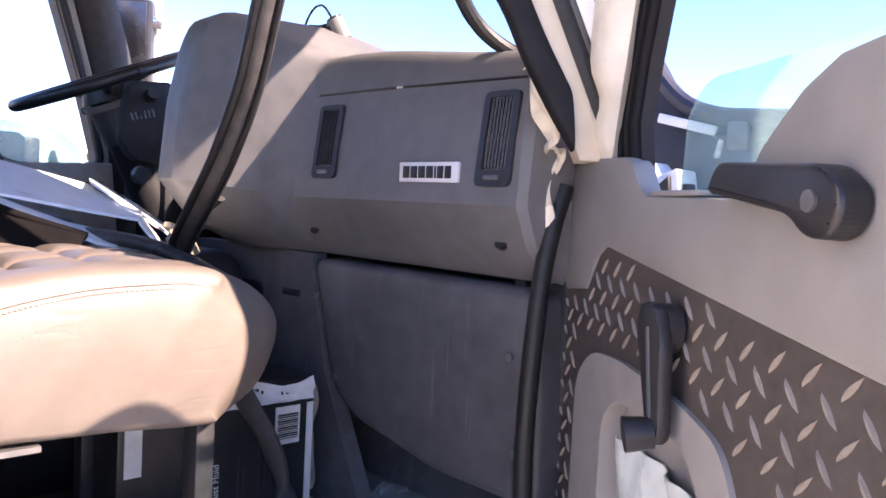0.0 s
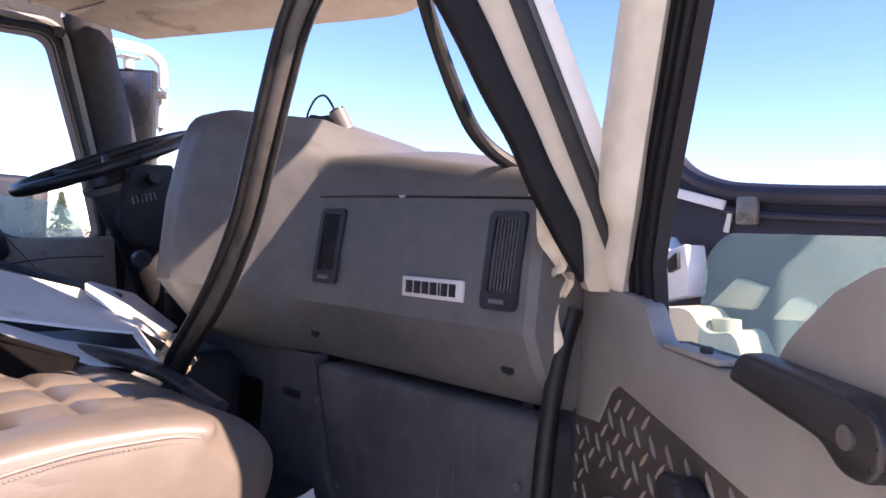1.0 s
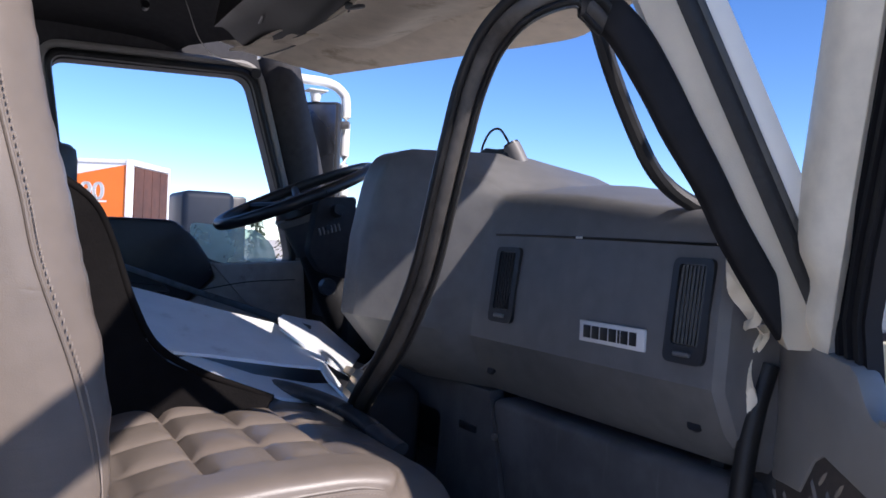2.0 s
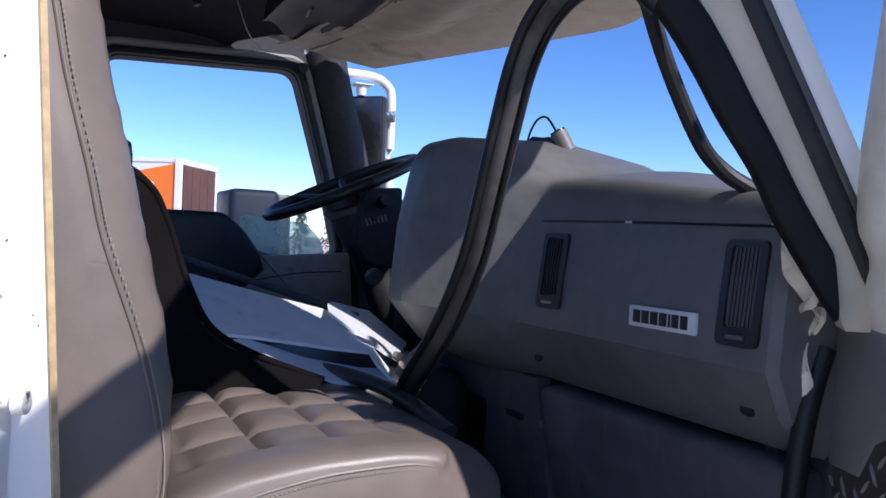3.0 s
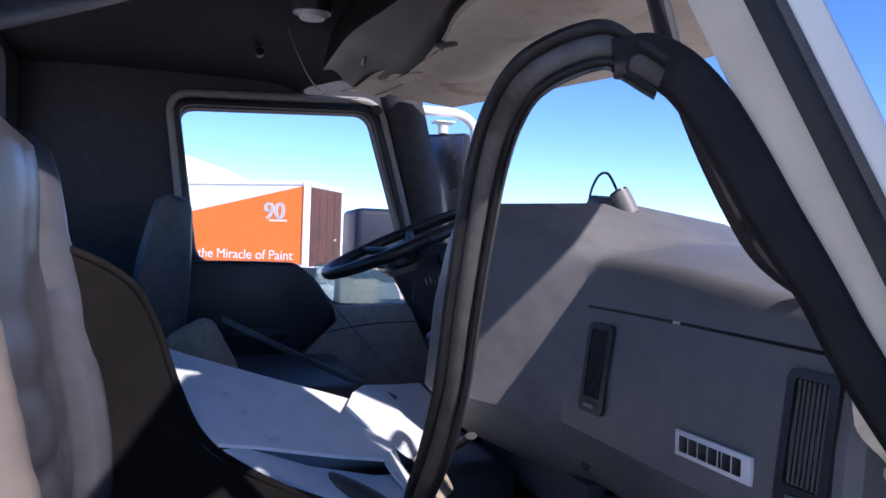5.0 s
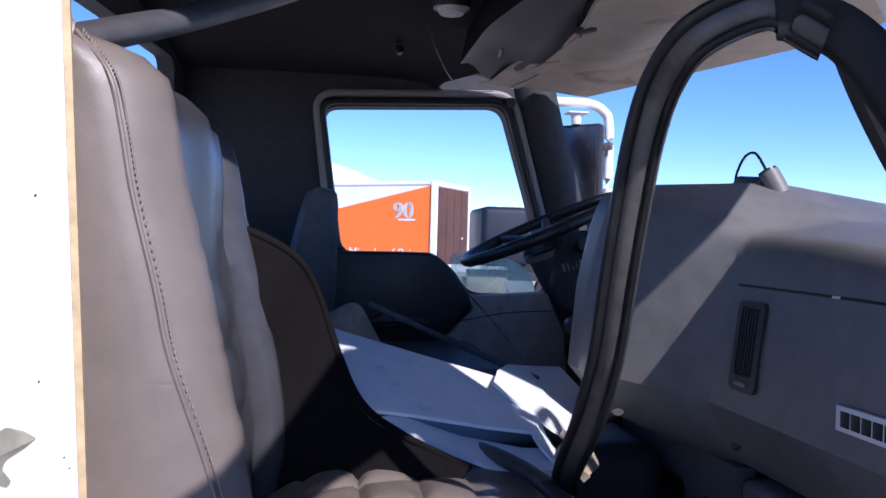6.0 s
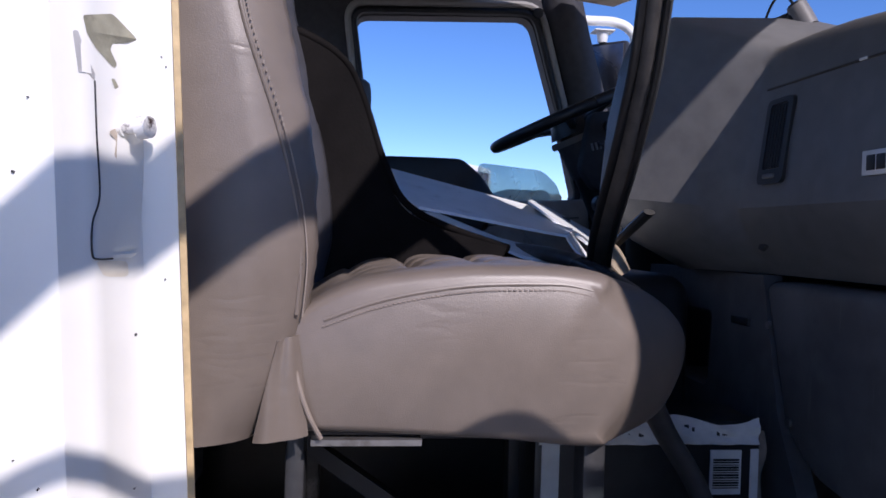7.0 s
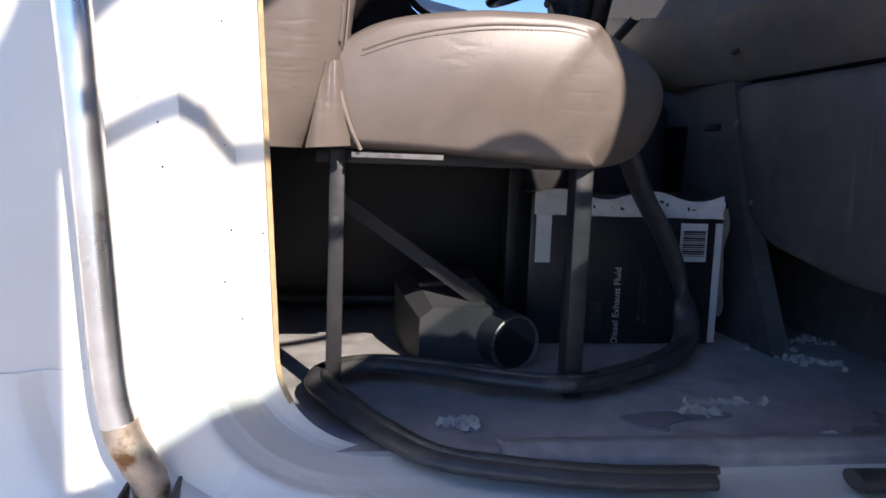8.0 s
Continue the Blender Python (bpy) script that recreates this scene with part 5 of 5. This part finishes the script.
for off in (-0.021, 0.004, 0.026):
    dpart("rib", frame_band([(u - off * (1 if i < 7 else 0), z + 0.4 * off * (1 if 5 < i < 9 else 0)) for i, (u, z) in enumerate(chan[:8])], 0.0045, -0.032, -0.025), CHANNEL, channel, smooth=50)
dpart("sill_channel", box((0.50, -0.052, 1.942), (0.60, 0.016, 0.014)), CHANNEL)
dpart("door_glass", prism(rounded([(0.238, 1.92), (0.245, 2.035), (0.285, 2.062), (1.12, 2.045), (1.12, 1.92)], 0.03, 5), "y", -0.052, -0.048), GLASS_DOOR, label="partly raised greenish glass")

# unseen plate added in the frame's corner to keep sun off the boards
dpart("corner_gusset", prism([(0.245, 2.50), (0.300, 2.575), (0.375, 2.625), (0.52, 2.665), (0.33, 2.79), (0.265, 2.74)], "y", -0.060, -0.030, 0.004), CREAM, frame_main, "unseen corner plate added to block the sun")

# raised bars of the tread plate, in rows that lean to and fro
def lozenge(u, z, a):
    d, n = Vector((math.cos(a), math.sin(a))), Vector((-math.sin(a), math.cos(a)))
    lo = [(u + d.x * s + n.x * t, z + d.y * s + n.y * t) for s, t in ((-0.0150, 0), (-0.004, 0.0021), (0.004, 0.0021), (0.0150, 0), (0.004, -0.0021), (-0.004, -0.0021))]
    bm = bmesh.new()
    b = [bm.verts.new((x, W - 0.0042, y)) for x, y in lo]
    c = [bm.verts.new((u + (x - u) * 0.6, W - 0.001, z + (y - z) * 0.6)) for x, y in lo]
    bm.faces.new(c)
    for i in range(6):
        bm.faces.new((b[i], b[(i + 1) % 6], c[(i + 1) % 6], c[i]))
    return bm


def upper_edge(u):
    return 1.815 + (u + 0.03) * 0.13 if u < 0.045 else (1.825 + (u - 0.045) * 1.0 if u < 0.10 else 1.884 - (u - 0.11) * 0.112)


insert = [o for o in door_2.children if o.name.startswith("insert")][0]
for i in range(25):
    for j in range(27):
        u, z = -0.040 + 0.042 * i + 0.021 * (j % 2), 1.372 + 0.0195 * j
        round_top = 1.768 if u < 0.34 else 1.775 - (u - 0.34) * 0.35
        in_pocket = 0.018 < u < 0.47 and z < round_top
        if z < upper_edge(u) - 0.011 and not in_pocket and u < 1.02:
            dpart("tread_bar", lozenge(u, z, radians(47 if j % 2 else 131)), TREADBAR, insert)

# ---- outside: ground, trailer, vehicles, trees ----
GROUND = material("gravel_yard", (0.58, 0.53, 0.45), 0.9, vary=0.25, grain=3, bump=0.4, fine=30)
solo("ground", box((0, 0, -0.05), (1600, 1600, 0.1)), GROUND, "pale gravel yard", "ground", kind="structure")
ORANGE = material("orange_panel", (0.78, 0.17, 0.02), 0.4, vary=0.05, grain=2, bump=0)
TRWHITE = material("trailer_white", (0.72, 0.72, 0.73), 0.4, vary=0.05, grain=2, bump=0)
BROWN = material("trailer_door_wood", (0.11, 0.045, 0.03), 0.6, vary=0.3, grain=3)
NAVY = material("navy_paint", (0.02, 0.03, 0.05), 0.5, vary=0.2, grain=4, bump=0)
CABBLUE_T = material("teal_ink", (0.05, 0.25, 0.25), 0.5, bump=0)
TYRE = material("tyre", (0.02, 0.02, 0.02), 0.8)
tr = thing("box_trailer", "white and orange box trailer with brown rear doors", "trailer", at=(-24, 1, 0))
TC = Vector((-23.3, 3.18, 0))
TS, TE = Vector((-0.55, -0.835, 0)).normalized(), Vector((-0.835, 0.55, 0)).normalized()


def on_trailer(bm):
    for v in bm.verts:
        p = TC + TS * v.co.x + TE * v.co.y
        v.co = Vector((p.x, p.y, v.co.z))
    return bm


part("box_body", on_trailer(box((7, 1.25, 2.85), (14, 2.5, 2.56))), TRWHITE, tr)
part("orange_panel", on_trailer(prism([(0.12, 1.62), (10, 1.62), (10, 1.9), (0.12, 4.0)], "y", -0.015, 0.0)), ORANGE, tr, "orange painted area")
part("corner_post", on_trailer(box((0.03, 0.0, 2.85), (0.16, 0.16, 2.6))), TRWHITE, tr)
part("corner_post", on_trailer(box((0.03, 2.5, 2.85), (0.16, 0.12, 2.6))), TRWHITE, tr)
part("header", on_trailer(box((-0.02, 1.25, 4.06), (0.1, 2.5, 0.16))), TRWHITE, tr)
for i in range(4):
    part("door_board", on_trailer(box((-0.03, 0.42 + 0.56 * i, 2.75), (0.06, 0.53, 2.4))), BROWN, tr)
for x in (2.0, 3.3):
    part("wheel", on_trailer(cyl((x, 0.0, 0.5), (x, 0.5, 0.5), 0.5)), TYRE, tr)
    part("wheel", on_trailer(cyl((x, 2.0, 0.5), (x, 2.5, 0.5), 0.5)), TYRE, tr)
part("chassis", on_trailer(box((6, 1.25, 1.3), (11, 1.2, 0.35))), NAVY, tr)

# lettering and emblem on the trailer's side
def on_side(x, z):
    """Lettering that runs along the trailer's side, readable from the cab."""
    d = -TS
    return Matrix(((d.x, 0, -TE.x, (TC + TS * x).x - TE.x * 0.03), (d.y, 0, -TE.y, (TC + TS * x).y - TE.y * 0.03), (0, 1, 0, z), (0, 0, 0, 1)))


words("lettering", "the Miracle of Paint", 0.42, on_side(3.75, 1.73), TRWHITE, tr, "white lettering", 0.005)
for off in (0.0, 0.02, 0.04):
    words("number", "90", 0.72, on_side(1.45 + off, 2.98), TRWHITE, tr, "white number", 0.006)
part("emblem_bar", on_trailer(box((0.98, -0.02, 2.93), (0.6, 0.01, 0.05))), TRWHITE, tr)
part("emblem_bar", on_trailer(box((4.6, -0.02, 3.4), (0.5, 0.01, 0.35))), CABBLUE_T, tr, "teal lettering block")
part("emblem_bar", on_trailer(box((4.6, -0.02, 3.05), (0.5, 0.01, 0.06))), ORANGE, tr)
part("top_rail", on_trailer(box((7, -0.01, 4.09), (14, 0.06, 0.10))), SILVER, tr)
part("latch", on_trailer(box((-0.07, 1.9, 2.4), (0.03, 0.1, 0.06))), SILVER, tr)

# ---- mirror outside the driver's window ----
mr = thing("side_mirror", "tall black side mirror on a white tube arm", "mirror", at=(-2.95, 1.2, 2.0))
part("arm", tube([(-2.70, 0.80, 2.735), (-2.80, 0.90, 2.735), (-2.95, 1.02, 2.732), (-2.95, 1.16, 2.728), (-2.95, 1.225, 2.70), (-2.95, 1.248, 2.64), (-2.95, 1.248, 2.4), (-2.95, 1.248, 2.0), (-2.90, 1.16, 1.93), (-2.74, 1.04, 1.93)], 0.019, 14, 8), WHITE, mr, "white painted tube arm")
turn = Matrix.Translation((-2.95, 1.115, 2.41)) @ Matrix.Rotation(radians(49), 4, "Z")


def turned(bm):
    bm.transform(turn)
    return bm


head = part("housing", turned(box((0, 0.02, 0), (0.205, 0.05, 0.47), None, 0.012)), BLACK, mr, "black mirror head")
part("mirror_glass", turned(box((0, -0.0065, 0), (0.180, 0.004, 0.445), None, 0.001)), MIRROR, head, "dull mirror glass")
part("bracket", turned(box((0.06, 0.05, 0.15), (0.14, 0.02, 0.03), None, 0.004)), STEEL, mr)
part("bracket", turned(box((0.06, 0.05, -0.15), (0.14, 0.02, 0.03), None, 0.004)), STEEL, mr)
part("upper_cap", cyl((-2.95, 1.115, 2.645), (-2.95, 1.115, 2.685), 0.018, 0.024), PAPER, mr, "pale mounting cap")
part("cap_plate", box((-2.95, 1.115, 2.688), (0.07, 0.08, 0.006), None, 0.002), PAPER, mr)

# unseen passenger's mirror arm outside the open door, placed to cast shadows inside
ma = thing("mirror_arm", "unseen steel mirror arm placed outside the open passenger door for its shadow", "mirror arm", at=(0.2, 0.6, 2.7))
part("tube", tube([on_door(1.20, -0.06, 2.378), on_door(1.087, -0.06, 2.371), on_door(1.005, -0.06, 2.358), on_door(0.90, -0.06, 2.304), on_door(0.78, -0.065, 2.252), on_door(0.66, -0.07, 2.22), on_door(0.535, -0.07, 2.195), on_door(0.50, -0.20, 2.19), on_door(0.35, -0.42, 2.25), (0.08, 0.94, 2.33)], 0.010, 10, 6), STEEL, ma, "unseen steel tube placed for the bar of shadow on the jamb")
part("stay", tube([on_door(0.10, -0.06, 2.50), on_door(0.10, -0.20, 2.62), (0.04, 0.98, 2.66), (0.10, 0.94, 2.60)], 0.012, 10, 6), STEEL, ma)
part("mirror_head", box((0.115, 0.93, 2.53), (0.05, 0.19, 0.46), Matrix.Rotation(radians(17), 4, "Z"), 0.015, 3), BLACK, ma, "unseen tall black mirror head placed to shade the cushion front")

# ---- jamb fittings ----
latch = thing("door_striker", "chipped white door striker on the jamb", "striker", at=(-0.64, 0.0, 1.93))
def on_jamb(poly, proud):
    """A thin patch that lies on the jamb's face."""
    bm = plate(poly, [], "x", -0.004, proud)
    for v in bm.verts:
        v.co.x += jamb_x(v.co.y, v.co.z)
    return bm


part("plate", on_jamb(rounded([(-0.0085, 1.850), (0.004, 1.852), (0.006, 1.93), (0.000, 1.975), (-0.0105, 1.970)], 0.004, 4), 0.0012), WHITE, latch, "pressed white striker plate")
base, out = Vector((-0.645, -0.0085, 1.946)), Vector((0.37, 0.93, 0.0)).normalized()
part("bolt", cyl(base - out * 0.004, base + out * 0.020, 0.0050, 0.0046, 18), CHIPPED, latch)
part("collar", cyl(base - out * 0.004, base + out * 0.005, 0.0085, 0.0070, 18), WHITE, latch)
part("bolt_head", cyl(base + out * 0.019, base + out * 0.027, 0.0095, 0.0085, 12), CHIPPED, latch, "chipped bolt head")
part("bracket", on_jamb(rounded([(-0.0118, 1.9405), (-0.0085, 1.9351), (-0.0089, 1.9241), (-0.0044, 1.9100), (-0.0013, 1.9174), (-0.0025, 1.9274), (-0.0055, 1.9295), (-0.0054, 1.9385), (-0.0094, 1.9444)], 0.0015, 3), 0.0030), HEADLINER, latch, "tan bracket patch under the bolt")
part("lower_lip", on_jamb(rounded([(-0.0082, 1.8484), (0.0036, 1.8501), (0.0004, 1.8458), (-0.0061, 1.8458)], 0.0008, 3), 0.004), WHITE, latch, "rolled lower lip")
part("lower_pocket", on_jamb(rounded([(-0.0139, 1.8446), (-0.0010, 1.8437), (-0.0001, 1.8314), (-0.0102, 1.8327)], 0.003, 4), 0.0008), CREAM, latch, "stained pocket under the lip")
# the hood's shade is laid on the white jamb as tan and grey patches
part("hood_recess", on_jamb(rounded([(-0.0251, 2.0210), (-0.0138, 2.0311), (-0.0014, 2.0177), (-0.0131, 2.0083), (-0.0140, 2.0032), (-0.0107, 1.9935), (-0.0117, 1.9898), (-0.0195, 2.0007), (-0.0230, 2.0089)], 0.0015, 3), 0.0010), HOODTAN, latch, "recess of the hood with its shade in tan")
part("side_hook", on_jamb(rounded([(-0.0299, 2.0084), (-0.0278, 2.0096), (-0.0192, 1.9817), (-0.0190, 1.9763), (-0.0214, 1.9805), (-0.0264, 1.9799)], 0.001, 3), 0.0012), WORN_SHADE_GREY, latch, "grey patch for the shade beside the hood")
part("drip", on_jamb(rounded([(-0.0125, 1.9814), (-0.0114, 1.9820), (-0.0094, 1.9766), (-0.0109, 1.9744)], 0.0008, 3), 0.0012), HOODTAN, latch, "paint run")
part("gap", tube([(jamb_x(y, z) + 0.0006, y, z) for y, z in ((-0.0190, 1.9763), (-0.0168, 1.9365), (-0.0141, 1.8931), (-0.0161, 1.8721), (-0.0154, 1.8496), (-0.0128, 1.8458), (-0.0072, 1.8458))], 0.0008, 6, 6), INK, latch, "dark gap")
random.seed(5)
for i in range(26):
    z = random.uniform(1.42, 2.2)
    y = random.uniform(-0.012, 0.03) if i % 2 else random.uniform(-0.095, -0.05)
    k = random.uniform(0.0008, 0.0018)
    y -= 0.055 * (z - 1.9)
    part("chip", box((jamb_x(y, z), y, z), (0.003, k * 1.4, k), Matrix.Rotation(random.uniform(0, 3), 4, "X")), LEGGREY, latch)

# ---- distance beyond the windows ----
CABBLUE = material("truck_blue", (0.010, 0.016, 0.028), 0.5, spec=0.3, vary=0.15, grain=3, bump=0)
tk = thing("dark_truck", "dark blue truck parked beyond the trailer", "truck", at=(-30, 7, 0))
part("cab", box((-30.0, 6.6, 2.55), (3.0, 1.9, 2.3), None, 0.25, 3), CABBLUE, tk)
part("sleeper", box((-30.4, 7.7, 2.35), (2.6, 0.9, 2.5), None, 0.1), BLACK, tk)
for y in (6.1, 8.3):
    w = part("wheel", cyl((-28.6, y, 0.55), (-28.2, y, 0.55), 0.55, seg=24), TYRE, tk)
    part("rim", cyl((-28.22, y, 0.55), (-28.15, y, 0.55), 0.3, seg=20), SILVER, w)
part("frame", box((-29.5, 8.2, 1.05), (2.2, 5.5, 0.35)), BLACK, tk)
cr = thing("flat_crates", "pale crates on the yard", "crate", at=(-26, 5, 0))
part("crate", box((-26.0, 5.3, 0.6), (1.0, 1.4, 1.0), None, 0.04), CARDB, cr)
part("crate", box((-26.2, 3.9, 0.5), (1.0, 1.1, 0.8), None, 0.04), TRWHITE, cr)

# white tent roof behind the trailer
solo("white_roof", loft([[(-66 + 4 * s, -30 + 42 * t, 0) for s in (0, 1)] + [(-66 + 4 * s, -30 + 42 * t, 2.0 + 7.9 * math.sin(math.pi * t) ** 0.8) for s in (1, 0)] for t in [i / 16 for i in range(17)]]), TRWHITE, "white arched storage building roof", "building", smooth=50)

LEAF = material("dry_leaf", (0.085, 0.075, 0.035), 0.8, vary=0.4, grain=5)
NEEDLE = material("spruce_needles", (0.035, 0.06, 0.035), 0.8, vary=0.4, grain=6)
BARK = material("bark", (0.09, 0.07, 0.05), 0.9, vary=0.3, grain=20)


def spruce(x, y, h, r, mat, seed):
    """A conifer: a tapered trunk and whorls of drooping boughs made of many small sprays."""
    rnd = random.Random(seed)
    t = thing("spruce_tree", "slender conifer at the far side of the yard", "tree", "far trees", at=(x, y, 0))
    part("trunk", cyl((x, y, 0), (x, y, h * 0.95), 0.02 * h, 0.01, 8), BARK, t)
    bm = bmesh.new()
    for i in range(420):
        k = rnd.random() ** 0.7
        z = h * (0.08 + 0.92 * k)
        rad = r * (1 - k) ** 0.85 * rnd.uniform(0.35, 1.08) + 0.03
        a = rnd.uniform(0, 6.283)
        c = Vector((x + rad * math.cos(a), y + rad * math.sin(a), z - 0.2 * rad))
        d = Vector((math.cos(a), math.sin(a), -0.35)) * h * 0.05 * rnd.uniform(0.6, 1.3)
        s = Vector((-math.sin(a), math.cos(a), 0)) * h * 0.018
        v = [bm.verts.new(c + q) for q in (-d * 0.4 + s, d, -d * 0.4 - s, Vector((0, 0, h * 0.025)))]
        bm.faces.new((v[0], v[1], v[3]))
        bm.faces.new((v[1], v[2], v[3]))
        bm.faces.new((v[2], v[0], v[3]))
    part("crown", bm, mat, t)


spruce(-62, 18.2, 4.6, 1.1, NEEDLE, 1)
spruce(-61, 20.6, 4.9, 1.2, LEAF, 2)
spruce(-62, 43, 5.6, 1.6, NEEDLE, 3)
spruce(-64, 14.6, 3.0, 0.9, LEAF, 4)


def hedge(name, y0, y1, x, h, n, seed, label):
    rnd = random.Random(seed)
    bm = bmesh.new()
    for i in range(n):
        c = Vector((x + rnd.uniform(-3, 3), rnd.uniform(y0, y1), h * rnd.random() ** 1.3))
        s = rnd.uniform(0.1, 0.35)
        d = Vector((rnd.uniform(-1, 1), rnd.uniform(-1, 1), rnd.uniform(0.2, 1.6))) * s
        w = Vector((rnd.uniform(-1, 1), rnd.uniform(-1, 1), 0)) * s * 0.5
        v = [bm.verts.new(c + q) for q in (w, d, -w)]
        bm.faces.new(v)
    solo(name, bm, LEAF, label, "trees", kind="stuff")


hedge("far_scrub", -10, 130, -120, 5.0, 2600, 7, "bare brown scrub along the far edge of the yard")
solo("white_shed", box((-66, 52, 1.5), (10, 18, 3.0), None, 0.1), TRWHITE, "low white shed far across the yard", "building")

# ---- tilted hood and lamp of the truck ahead of the door ----
HOOD = material("hood_underside", (0.025, 0.028, 0.048), 0.5, vary=0.3, grain=6, bump=0.3, stain=(0.022, 0.023, 0.03), stain_scale=5, stain_cut=0.55)
PALE = material("pale_plastic", (0.8, 0.8, 0.8), 0.4, vary=0.1, grain=12)
YELLOWED = material("yellowed_plastic", (0.72, 0.68, 0.5), 0.5, vary=0.2, grain=9)
hd = thing("truck_hood", "dark tilted truck hood with a raised curved corner", "hood", at=(-0.4, 2.3, 0))
top = [(-1.42, 2.58), (-1.36, 2.46), (-1.30, 2.365), (-1.22, 2.287), (-1.12, 2.246), (-1.0, 2.230), (-0.675, 2.216), (0.2, 2.20), (1.1, 2.19)]
part("panel", prism([(-1.46, 2.10), (-1.31, 2.06), (-1.30, 1.2), (1.1, 1.2), *top[::-1], (-1.46, 2.58)], "y", 2.22, 2.30, 0.012), HOOD, hd)
part("strut", box((-1.33, 2.27, 1.05), (0.07, 0.05, 2.1), None, 0.01), HOOD, hd)
part("strut", box((0.9, 2.27, 1.02), (0.07, 0.05, 2.05), None, 0.01), HOOD, hd)
part("rim", tube([(x, 2.20, z) for x, z in top], 0.028, 10, 4), HOOD, hd)
part("crease_rib", tube([(x, 2.205, z - 0.062) for x, z in top[4:]], 0.012, 8, 4), HOOD, hd)
part("hinge_plate", box((-1.03, 2.188, 2.178), (0.065, 0.03, 0.085), None, 0.01), STEEL, hd, "grey hinge plate")
part("bright_tab", box((-1.095, 2.205, 2.148), (0.014, 0.01, 0.07), Matrix.Rotation(0.2, 4, "Y")), PAPER, hd)
part("brace", box((-1.20, 2.19, 2.218), (0.20, 0.02, 0.03), Matrix.Rotation(0.25, 4, "Y"), 0.004), PALE, hd)
hl = thing("headlamp_unit", "pale broken headlamp housing of the truck", "headlamp", at=(-1.22, 2.15, 1.8))
part("shell", prism([(-1.30, 2.09), (-1.245, 2.095), (-1.21, 2.05), (-1.15, 2.075), (-1.135, 1.99), (-1.14, 1.92), (-1.31, 1.88)], "y", 2.06, 2.18, 0.01), PALE, hl)
part("dark_lens", prism([(-1.305, 2.075), (-1.265, 2.07), (-1.25, 1.99), (-1.305, 1.98)], "y", 2.045, 2.06, 0.004), BLACK, hl)
part("dark_clip", prism([(-1.20, 2.02), (-1.165, 2.05), (-1.16, 2.0), (-1.19, 1.985)], "y", 2.04, 2.06, 0.003), BLACK, hl)
part("mid_block", box((-1.225, 2.11, 1.838), (0.17, 0.12, 0.07), None, 0.012), PALE, hl)
part("lower_block", box((-1.24, 2.12, 1.70), (0.11, 0.1, 0.20), None, 0.02), PALE, hl)
en = thing("engine_parts", "yellowed plastic tank and pipes ahead of the door", "engine parts", at=(-0.8, 1.9, 1.5))
part("tank", prism(rounded([(-1.14, 1.40), (-0.55, 1.40), (-0.56, 1.70), (-0.84, 1.74), (-0.90, 1.86), (-0.97, 1.84), (-1.02, 1.905), (-1.11, 1.90), (-1.15, 1.78)], 0.03), "y", 1.86, 2.05, 0.012, 2), YELLOWED, en)
part("stand", box((-0.85, 1.95, 0.70), (0.5, 0.15, 1.40), None, 0.02), HOOD, en, "dark frame support")
part("cap", cyl((-0.95, 1.93, 1.84), (-0.95, 1.93, 1.88), 0.04, 0.036, 20), YELLOWED, en)
part("bracket", prism([(-1.07, 1.90), (-0.99, 1.985), (-0.905, 1.965), (-0.94, 1.90)], "y", 2.05, 2.09, 0.01), YELLOWED, en)
part("bracket", prism([(-0.89, 1.88), (-0.84, 1.945), (-0.78, 1.93), (-0.80, 1.885)], "y", 2.05, 2.09, 0.01), YELLOWED, en)
part("hose", tube([(-0.56, 1.95, 1.62), (-0.40, 1.98, 1.75), (-0.30, 2.05, 1.72)], 0.045, 14, 6), YELLOWED, en)

# ---- grit on the cab floor ----
random.seed(9)
bm = bmesh.new()
for cx, cy_, sx, sy, n in ((-1.08, 0.87, 0.022, 0.022, 34), (-1.00, 0.885, 0.015, 0.02, 22), (-1.13, 0.96, 0.012, 0.035, 26), (-0.97, 0.93, 0.012, 0.015, 12), (-0.752, 0.580, 0.012, 0.014, 30), (-0.79, 0.645, 0.008, 0.03, 16), (-0.722, 0.265, 0.010, 0.014, 26), (-0.66, 0.705, 0.004, 0.006, 5), (-0.644, 0.728, 0.004, 0.006, 5)):
    for i in range(n):
        s = random.uniform(0.003, 0.009)
        box((random.gauss(cx, sx), random.gauss(cy_, sy), FLOOR + s * 0.4), (s * 1.5, s, s), Matrix.Rotation(random.uniform(0, 3), 4, (random.random(), random.random(), 1)), 0, 2, bm)
solo("floor_grit", bm, GRIT, "pale crumbs of grit on the cab floor", "grit", kind="stuff", smooth=10)
